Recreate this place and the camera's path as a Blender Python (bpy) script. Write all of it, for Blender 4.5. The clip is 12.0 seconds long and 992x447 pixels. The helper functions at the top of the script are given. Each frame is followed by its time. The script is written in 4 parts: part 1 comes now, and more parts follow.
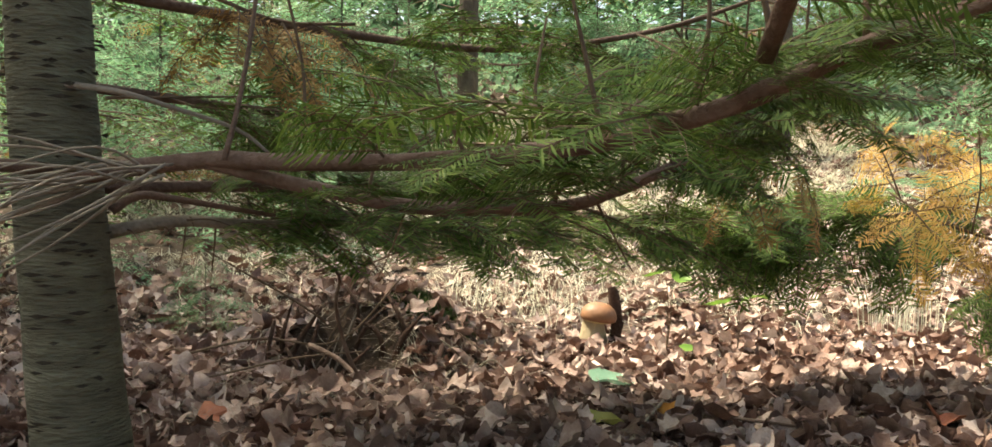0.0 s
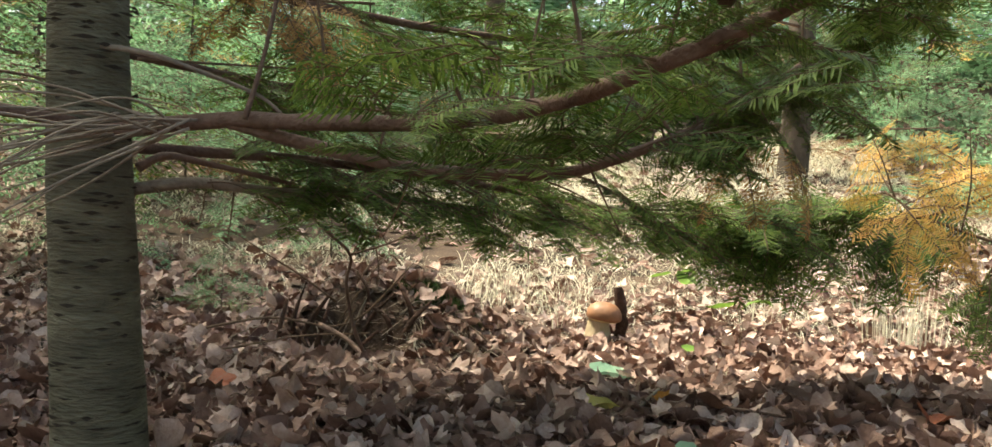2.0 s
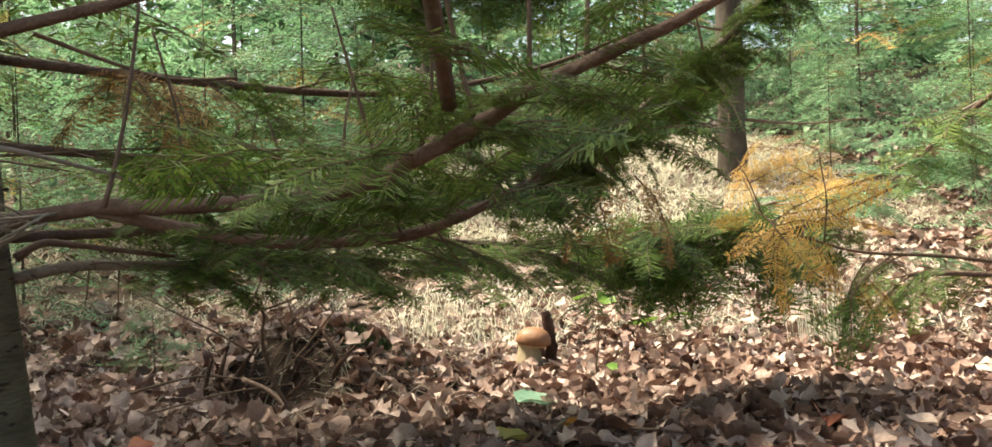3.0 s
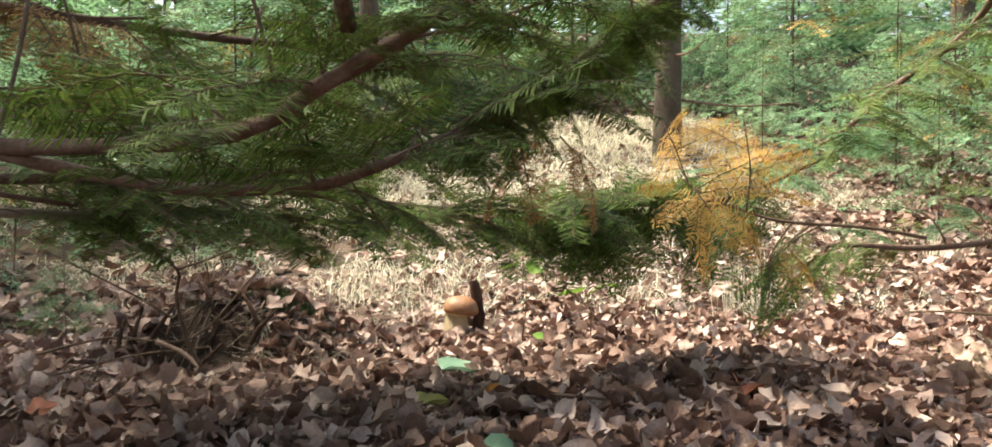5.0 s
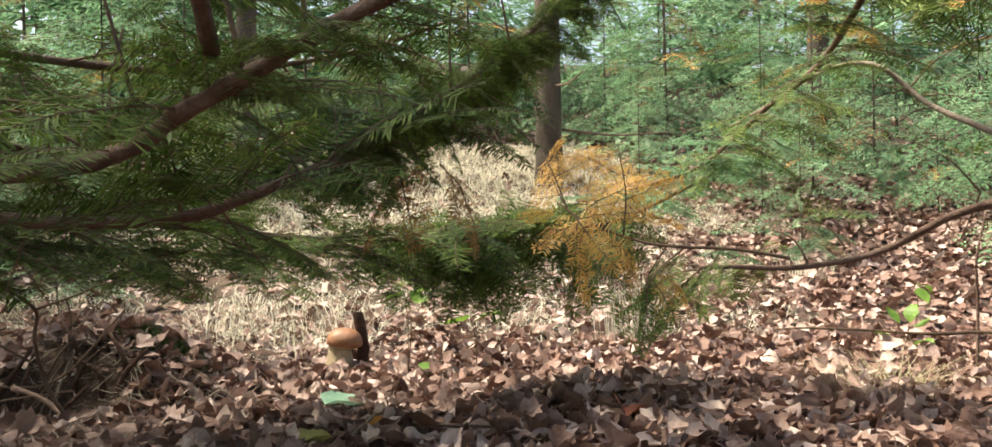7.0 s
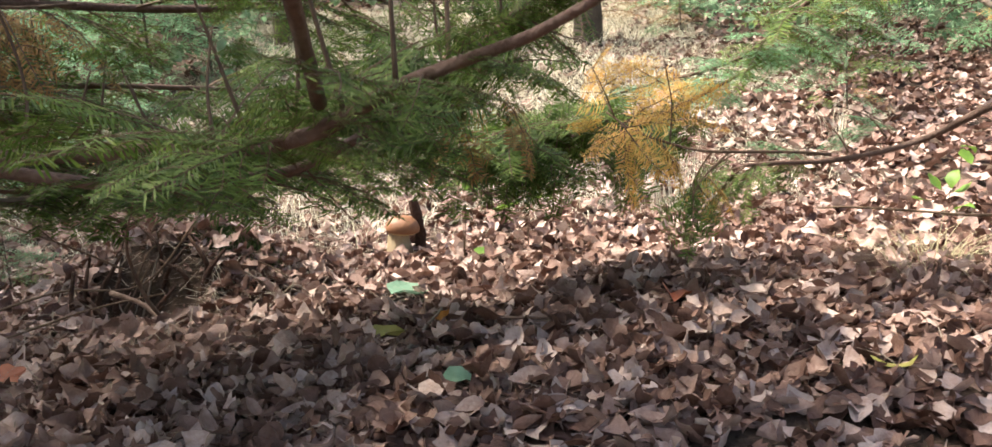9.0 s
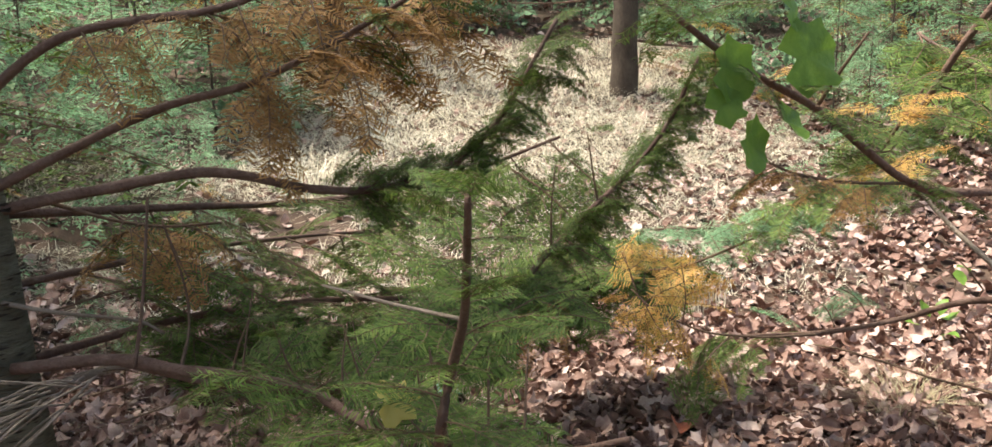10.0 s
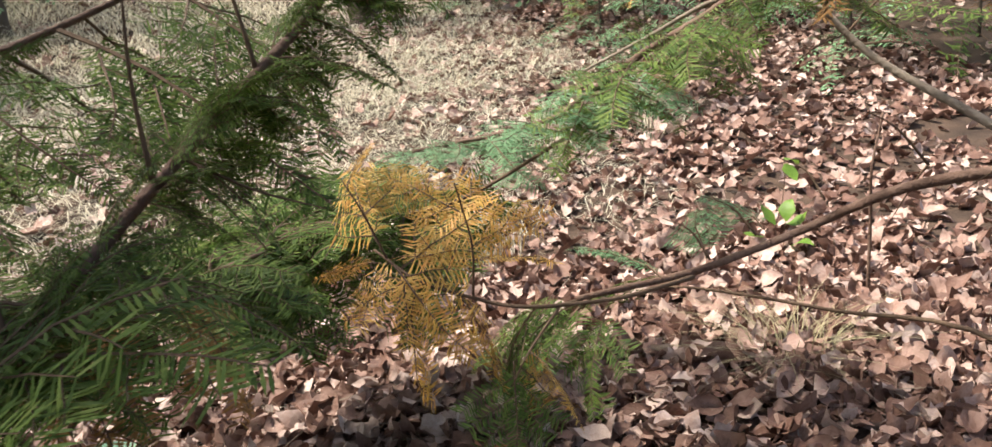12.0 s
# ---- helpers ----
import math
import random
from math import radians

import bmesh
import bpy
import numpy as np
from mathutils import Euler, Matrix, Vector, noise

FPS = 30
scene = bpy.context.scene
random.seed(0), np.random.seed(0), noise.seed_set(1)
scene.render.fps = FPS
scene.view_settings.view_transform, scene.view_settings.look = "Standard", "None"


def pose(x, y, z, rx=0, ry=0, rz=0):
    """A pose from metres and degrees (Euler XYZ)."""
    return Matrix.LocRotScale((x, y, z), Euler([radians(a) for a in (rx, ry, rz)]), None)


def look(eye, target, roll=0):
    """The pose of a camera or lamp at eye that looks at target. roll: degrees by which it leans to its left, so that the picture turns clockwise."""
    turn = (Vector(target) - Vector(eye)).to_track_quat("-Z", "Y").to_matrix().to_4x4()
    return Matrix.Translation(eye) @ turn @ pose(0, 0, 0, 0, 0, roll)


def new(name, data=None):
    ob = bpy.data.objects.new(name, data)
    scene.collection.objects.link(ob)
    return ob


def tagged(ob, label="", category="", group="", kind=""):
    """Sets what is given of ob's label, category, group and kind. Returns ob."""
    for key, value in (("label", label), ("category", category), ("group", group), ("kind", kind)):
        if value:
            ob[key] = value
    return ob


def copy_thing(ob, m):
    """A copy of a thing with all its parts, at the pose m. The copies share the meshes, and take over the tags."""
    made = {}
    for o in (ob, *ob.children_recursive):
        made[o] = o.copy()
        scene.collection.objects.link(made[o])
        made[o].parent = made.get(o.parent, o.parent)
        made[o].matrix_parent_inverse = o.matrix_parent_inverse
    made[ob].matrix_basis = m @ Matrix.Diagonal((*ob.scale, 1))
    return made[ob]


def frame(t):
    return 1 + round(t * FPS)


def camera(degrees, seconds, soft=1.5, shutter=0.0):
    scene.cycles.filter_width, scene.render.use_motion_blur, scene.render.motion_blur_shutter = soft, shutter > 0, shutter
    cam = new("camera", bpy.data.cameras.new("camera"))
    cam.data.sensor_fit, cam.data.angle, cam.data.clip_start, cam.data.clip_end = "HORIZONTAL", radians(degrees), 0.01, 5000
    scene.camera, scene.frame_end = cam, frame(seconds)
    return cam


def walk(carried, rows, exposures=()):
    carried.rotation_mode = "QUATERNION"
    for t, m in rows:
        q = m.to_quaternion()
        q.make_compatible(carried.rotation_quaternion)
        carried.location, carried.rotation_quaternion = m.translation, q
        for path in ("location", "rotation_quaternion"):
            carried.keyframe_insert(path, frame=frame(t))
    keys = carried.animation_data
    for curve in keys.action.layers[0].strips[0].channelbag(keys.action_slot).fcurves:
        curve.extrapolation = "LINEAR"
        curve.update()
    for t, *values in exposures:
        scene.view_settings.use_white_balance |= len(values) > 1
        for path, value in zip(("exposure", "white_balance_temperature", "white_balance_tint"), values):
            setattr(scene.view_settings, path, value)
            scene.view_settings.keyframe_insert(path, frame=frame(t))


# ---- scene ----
cam = camera(60.5, 12.0, 1.5, 0.12)
PATH = [
    (0, (0.022, -0.042, 0.615), (0.005, 1.956, 0.518), 0.5),
    (0.5, (0.062, -0.076, 0.605), (0.007, 1.921, 0.519), 1.0),
    (1, (0.074, -0.115, 0.578), (0.002, 1.882, 0.504), 1.5),
    (1.5, (0.08, -0.128, 0.573), (0.009, 1.87, 0.51), 1.9),
    (2, (0.057, -0.119, 0.536), (-0.007, 1.879, 0.48), 3.0),
    (2.5, (0.114, -0.139, 0.585), (0.06, 1.86, 0.544), 1.3),
    (3, (0.25, -0.178, 0.608), (0.253, 1.822, 0.589), -2.1),
    (3.2, (0.267, -0.174, 0.606), (0.295, 1.825, 0.571), -3.2),
    (4.8, (0.267, -0.159, 0.566), (0.359, 1.834, 0.427), -1.0),
    (5, (0.283, -0.142, 0.569), (0.429, 1.851, 0.494), -0.4),
    (5.5, (0.319, -0.102, 0.566), (0.714, 1.859, 0.577), 0.3),
    (6, (0.378, -0.106, 0.581), (0.871, 1.831, 0.648), -0.8),
    (6.5, (0.342, -0.122, 0.561), (0.815, 1.821, 0.582), -1.0),
    (7, (0.294, -0.137, 0.566), (0.705, 1.82, 0.556), -1.3),
    (7.5, (0.264, -0.094, 0.534), (0.56, 1.88, 0.41), -1.1),
    (7.7, (0.26, -0.087, 0.526), (0.527, 1.889, 0.368), -1.0),
    (9.3, (0.235, -0.364, 0.888), (0.538, 1.572, 0.488), -4.3),
    (9.5, (0.196, -0.487, 1.023), (0.505, 1.446, 0.619), -1.2),
    (10, (0.163, -0.565, 1.284), (0.401, 1.382, 0.896), -1.1),
    (10.5, (0.273, -0.480, 1.293), (0.451, 1.475, 0.911), -0.4),
    (11, (0.391, -0.171, 1.148), (0.758, 1.731, 0.650), -2.1),
    (11.5, (0.431, 0.271, 1.064), (1.085, 2.093, 0.563), -2.3),
    (12, (0.545, 0.509, 0.965), (1.270, 2.302, 0.456), -5.8),
]
walk(cam, [(t, look(eye, target, roll)) for t, eye, target, roll in PATH], [(0.0, 1.82, 7350, 0), (3.2, 1.75, 7350, 0), (4.8, 1.78, 7100, 3), (6.0, 1.48, 7100, 4), (7.7, 1.6, 6950, 6), (9.3, 1.78, 6700, 9), (10.2, 1.42, 6650, 8), (12.0, 1.25, 6600, 9)])

# ---- world, sun, exposure ----
SUN_AZ, SUN_EL = 156.0, 60.0   # degrees: from +x towards +y, above the horizon
world = bpy.data.worlds.new("World")
scene.world = world
world.use_nodes = True
wn = world.node_tree
wn.nodes.clear()
sky = wn.nodes.new("ShaderNodeTexSky")
sky.sky_type = 'NISHITA'
sky.sun_disc = False
sky.sun_elevation = radians(SUN_EL)
sky.sun_rotation = radians(90 - SUN_AZ)
sky.air_density, sky.dust_density, sky.ozone_density = 1.0, 5.0, 0.3
bg = wn.nodes.new("ShaderNodeBackground")
bg.inputs["Strength"].default_value = 0.12
wo = wn.nodes.new("ShaderNodeOutputWorld")
wn.links.new(sky.outputs[0], bg.inputs[0])
wn.links.new(bg.outputs[0], wo.inputs[0])
sun_data = bpy.data.lights.new("sun", 'SUN')
sun_data.energy, sun_data.angle, sun_data.color = 4.3, radians(6.0), (1.0, 0.94, 0.84)
sun = new("sun", sun_data)
sun_dir = Vector((math.cos(radians(SUN_EL)) * math.cos(radians(SUN_AZ)), math.cos(radians(SUN_EL)) * math.sin(radians(SUN_AZ)), math.sin(radians(SUN_EL))))
sun.matrix_world = look(sun_dir * 30, (0, 0, 0))


# ---- materials ----
def material(name, stops, scale=8.0, rough=0.8, bump=0.3, detail_scale=60.0, vary=None, spec=0.3, through_light=0.0, grain=None):
    """A two-scale noise material. stops: colours of the ramp. vary: 'object' or 'island' shifts the ramp from piece to piece."""
    m = bpy.data.materials.new(name)
    m.use_nodes = True
    nt = m.node_tree
    nodes, links = nt.nodes, nt.links
    p = nodes["Principled BSDF"]
    tc = nodes.new("ShaderNodeTexCoord")
    mp = nodes.new("ShaderNodeMapping")
    if grain:
        mp.inputs["Scale"].default_value = grain
    links.new(tc.outputs["Object"], mp.inputs[0])
    n1 = nodes.new("ShaderNodeTexNoise")
    n1.inputs["Scale"].default_value, n1.inputs["Detail"].default_value = scale, 4
    n2 = nodes.new("ShaderNodeTexNoise")
    n2.inputs["Scale"].default_value, n2.inputs["Detail"].default_value = detail_scale, 5
    for n in (n1, n2):
        links.new(mp.outputs[0], n.inputs["Vector"])
    mix = nodes.new("ShaderNodeMath")
    mix.operation = 'MULTIPLY_ADD'
    links.new(n2.outputs[0], mix.inputs[0])
    mix.inputs[1].default_value = 0.5
    half = nodes.new("ShaderNodeMath")
    half.operation = 'MULTIPLY_ADD'
    links.new(n1.outputs[0], half.inputs[0])
    half.inputs[1].default_value = 1.1
    half.inputs[2].default_value = -0.3
    links.new(half.outputs[0], mix.inputs[2])
    value = mix.outputs[0]
    if vary:
        if vary == 'object':
            src = nodes.new("ShaderNodeObjectInfo").outputs["Random"]
        else:
            src = nodes.new("ShaderNodeNewGeometry").outputs["Random Per Island"]
        mm = nodes.new("ShaderNodeMix")
        mm.data_type = 'FLOAT'
        mm.inputs[0].default_value = 0.62
        links.new(value, mm.inputs[2])
        links.new(src, mm.inputs[3])
        value = mm.outputs[0]
    ramp = nodes.new("ShaderNodeValToRGB")
    el = ramp.color_ramp.elements
    while len(el) < len(stops):
        el.new(0.5)
    for i, c in enumerate(stops):
        el[i].position = i / max(1, len(stops) - 1)
        el[i].color = (*c, 1)
    links.new(value, ramp.inputs[0])
    links.new(ramp.outputs[0], p.inputs["Base Color"])
    p.inputs["Roughness"].default_value = rough
    p.inputs["Specular IOR Level"].default_value = spec
    if bump:
        b = nodes.new("ShaderNodeBump")
        b.inputs["Strength"].default_value = bump
        b.inputs["Distance"].default_value = 0.01
        links.new(n2.outputs[0], b.inputs["Height"])
        links.new(b.outputs[0], p.inputs["Normal"])
    if through_light:
        out = nodes["Material Output"]
        tr = nodes.new("ShaderNodeBsdfTranslucent")
        links.new(ramp.outputs[0], tr.inputs[0])
        ms = nodes.new("ShaderNodeMixShader")
        ms.inputs[0].default_value = through_light
        links.new(p.outputs[0], ms.inputs[1])
        links.new(tr.outputs[0], ms.inputs[2])
        links.new(ms.outputs[0], out.inputs[0])
    return m


LITTER = [(0.03, 0.015, 0.010), (0.085, 0.039, 0.027), (0.17, 0.092, 0.068), (0.29, 0.185, 0.15), (0.50, 0.385, 0.34), (0.19, 0.078, 0.044)]
M_SOIL = material("forest_soil", [(0.012, 0.008, 0.006), (0.035, 0.022, 0.015), (0.075, 0.048, 0.033), (0.12, 0.08, 0.055)], 5, 0.95, 1.0, 70)
M_LITTER = material("fallen_leaf", LITTER, 2.2, 0.62, 0.4, 12, vary='object', spec=0.4, through_light=0.12)
M_LITTER_I = material("fallen_leaves", LITTER, 26, 0.62, 0.4, 140, vary='island', spec=0.4, through_light=0.12)
M_BARK = material("fir_bark", [(0.028, 0.024, 0.017), (0.075, 0.067, 0.045), (0.13, 0.118, 0.08), (0.22, 0.205, 0.155)], 7, 0.85, 1.0, 42, grain=(1, 1, 4.5))
# Bark darkened in colour to put shade on the trunks behind
M_BARK_SHADED = material("shaded_bark", [(0.02, 0.014, 0.010), (0.05, 0.037, 0.027), (0.085, 0.066, 0.05), (0.13, 0.105, 0.085)], 7, 0.9, 0.8, 50, grain=(1, 1, 0.5))
M_BARK_SCAR = material("bark_scar", [(0.02, 0.015, 0.01), (0.05, 0.04, 0.03)], 20, 0.9, 0.4, 120)
M_LIMB = material("limb_bark", [(0.04, 0.02, 0.014), (0.09, 0.05, 0.035), (0.14, 0.088, 0.066), (0.20, 0.145, 0.115)], 14, 0.75, 0.6, 110)
M_DEAD = material("dead_wood", [(0.10, 0.08, 0.06), (0.20, 0.16, 0.125), (0.31, 0.26, 0.21)], 18, 0.85, 0.5, 120)
M_TWIG = material("twig_bark", [(0.05, 0.03, 0.02), (0.11, 0.07, 0.045), (0.17, 0.11, 0.07)], 30, 0.8, 0.3, 150)
M_NEEDLE = material("green_needles", [(0.018, 0.034, 0.008), (0.045, 0.080, 0.016), (0.080, 0.135, 0.027), (0.14, 0.205, 0.046), (0.28, 0.29, 0.08)], 6, 0.55, 0, 60, vary='island', spec=0.2, through_light=0.35)
# Bluish needles, paled in colour so the firs behind look sunlit
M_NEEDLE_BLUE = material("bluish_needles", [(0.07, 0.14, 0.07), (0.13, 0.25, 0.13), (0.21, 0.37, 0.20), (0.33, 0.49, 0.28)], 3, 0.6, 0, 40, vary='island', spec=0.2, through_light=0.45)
M_NEEDLE_YEL = material("yellowed_needles", [(0.37, 0.21, 0.045), (0.52, 0.32, 0.075), (0.60, 0.40, 0.11), (0.55, 0.27, 0.07), (0.38, 0.34, 0.09)], 6, 0.55, 0, 60, vary='island', through_light=0.3)
M_NEEDLE_BROWN = material("dead_needles", [(0.15, 0.075, 0.025), (0.28, 0.15, 0.05), (0.42, 0.25, 0.09)], 6, 0.7, 0, 60, vary='island', through_light=0.2)
M_GRASS_DRY = material("dry_grass", [(0.42, 0.37, 0.27), (0.56, 0.51, 0.40), (0.69, 0.65, 0.54), (0.33, 0.37, 0.22)], 4, 0.7, 0, 60, vary='island', through_light=0.3)
M_GRASS_OLD = material("old_grass", [(0.15, 0.13, 0.075), (0.25, 0.21, 0.125), (0.34, 0.30, 0.19), (0.17, 0.20, 0.09)], 4, 0.7, 0, 60, vary='island', through_light=0.25)
M_UNDER = material("undergrowth_leaf", [(0.06, 0.11, 0.06), (0.12, 0.20, 0.11), (0.19, 0.30, 0.18), (0.28, 0.36, 0.22), (0.22, 0.34, 0.27)], 3, 0.55, 0, 60, vary='island', spec=0.2, through_light=0.35)
M_GREENLEAF = material("green_leaf", [(0.07, 0.14, 0.02), (0.12, 0.22, 0.03), (0.19, 0.30, 0.045)], 20, 0.5, 0.2, 120, spec=0.4, through_light=0.35)
M_PALELEAF = material("blue_green_leaf", [(0.10, 0.20, 0.13), (0.16, 0.28, 0.19), (0.22, 0.34, 0.24)], 20, 0.55, 0.2, 120, through_light=0.2)
M_YELLEAF = material("yellow_green_leaf", [(0.25, 0.24, 0.06), (0.40, 0.36, 0.10), (0.46, 0.42, 0.16)], 18, 0.55, 0.2, 120, through_light=0.3)
M_REDLEAF = material("rust_leaf", [(0.16, 0.05, 0.025), (0.30, 0.09, 0.045), (0.36, 0.14, 0.07)], 18, 0.6, 0.3, 120, through_light=0.15)
M_ORANGELEAF = material("orange_leaf", [(0.40, 0.17, 0.04), (0.55, 0.26, 0.06), (0.60, 0.34, 0.10)], 18, 0.6, 0.3, 120, through_light=0.2)
M_CAP = material("mushroom_cap", [(0.15, 0.065, 0.03), (0.22, 0.10, 0.048), (0.30, 0.155, 0.08)], 10, 0.55, 0.15, 60, spec=0.4)
M_PORES = material("mushroom_pores", [(0.40, 0.33, 0.16), (0.55, 0.47, 0.26)], 60, 0.8, 0.5, 300)
M_STEM = material("mushroom_stem", [(0.24, 0.18, 0.11), (0.36, 0.28, 0.18), (0.46, 0.38, 0.26)], 16, 0.75, 0.4, 120, grain=(1, 1, 0.35))
M_MOSS = material("moss", [(0.02, 0.035, 0.012), (0.05, 0.085, 0.02), (0.09, 0.13, 0.035)], 12, 0.95, 1.0, 120)
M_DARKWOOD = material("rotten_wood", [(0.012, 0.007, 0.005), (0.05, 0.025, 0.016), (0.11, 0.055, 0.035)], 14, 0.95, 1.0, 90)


# ---- ground ----
def smooth(a, b, v):
    k = min(1.0, max(0.0, (v - a) / (b - a)))
    return k * k * (3 - 2 * k)


def ground_z(x, y):
    """Level in the middle, a bank falling towards the path and a slope rising behind."""
    z = -0.36 * (1 - smooth(0.1, 1.55, y))
    if y > 3.2:
        d = min(y, 30.0) - 3.2
        z += 0.25 * d * d / (d + 1.2)
    r = math.hypot((x + 0.42) / 0.50, (y - 2.92) / 0.38)
    z += 0.24 * (1 - smooth(0.0, 1.25, r))
    h = math.hypot((x + 0.50) / 0.24, (y - 2.62) / 0.17)
    z -= 0.15 * (1 - smooth(0.2, 1.0, h))
    z += 0.035 * noise.noise((x * 1.3, y * 1.3, 3.1)) + 0.012 * noise.noise((x * 5.0, y * 5.0, 7.7))
    return z


def mesh_from(name, verts, faces, mats=(), smooth_shade=False, slots=None):
    me = bpy.data.meshes.new(name)
    me.from_pydata(verts, [], faces)
    for m in mats:
        me.materials.append(m)
    if smooth_shade:
        me.polygons.foreach_set("use_smooth", [True] * len(me.polygons))
    if slots is not None:
        me.polygons.foreach_set("material_index", slots)
    me.update()
    return me


def child(ob, parent, m=None):
    ob.parent = parent
    ob.matrix_basis = m if m is not None else Matrix.Identity(4)
    return ob


def axis_steps(lo, hi, fine_lo, fine_hi, fine, coarse):
    out, v = [], lo
    while v < hi:
        out.append(v)
        if fine_lo <= v < fine_hi:
            v += fine
        else:
            gap = fine_lo - v if v < fine_lo else v - fine_hi
            v += min(coarse, max(fine, 0.25 * gap + fine))
            if out[-1] < fine_lo < v:
                v = fine_lo
    out.append(hi)
    return out


gx = axis_steps(-300, 300, -2.5, 4.0, 0.05, 30)
gy = axis_steps(-300, 300, 1.2, 5.0, 0.05, 30)
gverts = [(x, y, ground_z(x, y)) for y in gy for x in gx]
nx = len(gx)
gfaces = [(j * nx + i, j * nx + i + 1, (j + 1) * nx + i + 1, (j + 1) * nx + i) for j in range(len(gy) - 1) for i in range(nx - 1)]
ground = new("ground", mesh_from("ground", gverts, gfaces, [M_SOIL], True))
tagged(ground, "dark brown forest soil strewn with fallen leaves and needles", "ground", kind="structure")


# ---- tubes: trunks, limbs, twigs ----
def curve_points(pts, n):
    """Catmull-Rom through the points, n steps a span."""
    p = [Vector(q) for q in pts]
    p = [p[0] * 2 - p[1]] + p + [p[-1] * 2 - p[-2]]
    out = []
    for i in range(1, len(p) - 2):
        for k in range(n):
            t = k / n
            a, b, c, d = p[i - 1], p[i], p[i + 1], p[i + 2]
            out.append(0.5 * ((2 * b) + (c - a) * t + (2 * a - 5 * b + 4 * c - d) * t * t + (3 * b - a - 3 * c + d) * t ** 3))
    out.append(p[-2])
    return out


def tube(pts, r0, r1, sides=8, n=5, rough=0.08, seed=0, knots=0.0):
    """Verts and faces of a tapering, slightly uneven tube along a curve."""
    line = curve_points(pts, n)
    verts, faces = [], []
    m = len(line)
    up = Vector((0.13, 0.21, 1.0))
    for i, c in enumerate(line):
        d = (line[min(i + 1, m - 1)] - line[max(i - 1, 0)]).normalized()
        s = d.cross(up)
        if s.length < 0.15:
            s = d.cross(Vector((1, 0.2, 0)))
        s.normalize()
        q = s.cross(d)
        r = r0 + (r1 - r0) * i / (m - 1)
        for k in range(sides):
            a = 2 * math.pi * k / sides
            v = s * math.cos(a) + q * math.sin(a)
            w = 1 + rough * noise.noise(c * 9 + v * 2 + Vector((seed, 0, 0))) * 2
            if knots:
                w += knots * max(0, noise.noise(c * 22 + v + Vector((0, seed, 5))) - 0.25) * 3
            verts.append(tuple(c + v * r * w))
    for i in range(m - 1):
        for k in range(sides):
            a, b = i * sides + k, i * sides + (k + 1) % sides
            faces.append((a, b, b + sides, a + sides))
    faces.append(tuple(range(sides - 1, -1, -1)))
    faces.append(tuple(range((m - 1) * sides, m * sides)))
    return verts, faces


def tube_object(name, pts, r0, r1, mat, parent=None, sides=8, n=5, rough=0.08, seed=0, knots=0.0):
    v, f = tube(pts, r0, r1, sides, n, rough, seed, knots)
    ob = new(name, mesh_from(name, v, f, [mat], True))
    if parent:
        child(ob, parent)
    return ob


# ---- fir fronds ----
rng = random.Random(7)


def add_needles(line, side_dir, length, spacing, verts, faces, slots, rnd, width=0.0019, droop=0.25, slot=1, lift=0.15):
    """Two combs of needles along a twig that lies in the plane of its direction and side_dir."""
    for a, b in zip(line[:-1], line[1:]):
        d = b - a
        steps = max(1, int(d.length / spacing))
        dn = d.normalized()
        s = (side_dir - dn * side_dir.dot(dn)).normalized()
        up = dn.cross(s)
        for k in range(steps):
            base = a + d * ((k + rnd.random()) / steps)
            for sg in (-1, 1):
                if rnd.random() < 0.06:
                    continue
                ln = length * rnd.uniform(0.7, 1.1)
                w = dn * rnd.uniform(0.25, 0.6) + s * sg + up * rnd.uniform(-lift, lift)
                w.normalize()
                tip = base + w * ln - Vector((0, 0, 1)) * droop * ln * rnd.random()
                q = w.cross(up + s * rnd.uniform(-0.5, 0.5)).normalized() * width * 0.5
                i = len(verts)
                mid = base + (tip - base) * 0.6
                verts.extend((tuple(base - q * 0.6), tuple(base + q * 0.6), tuple(mid + q), tuple(tip), tuple(mid - q)))
                faces.append((i, i + 1, i + 2, i + 4))
                faces.append((i + 4, i + 2, i + 3))
                slots.extend((slot, slot))


def twig_geo(line, r0, r1, verts, faces, slots, sides=4):
    m = len(line)
    base = len(verts)
    for i, c in enumerate(line):
        d = (line[min(i + 1, m - 1)] - line[max(i - 1, 0)]).normalized()
        s = d.cross(Vector((0.1, 0.05, 1))).normalized()
        q = s.cross(d)
        r = r0 + (r1 - r0) * i / (m - 1)
        for k in range(sides):
            a = 2 * math.pi * k / sides
            verts.append(tuple(c + (s * math.cos(a) + q * math.sin(a)) * r))
    for i in range(m - 1):
        for k in range(sides):
            a, b = base + i * sides + k, base + i * sides + (k + 1) % sides
            faces.append((a, b, b + sides, a + sides))
            slots.append(0)


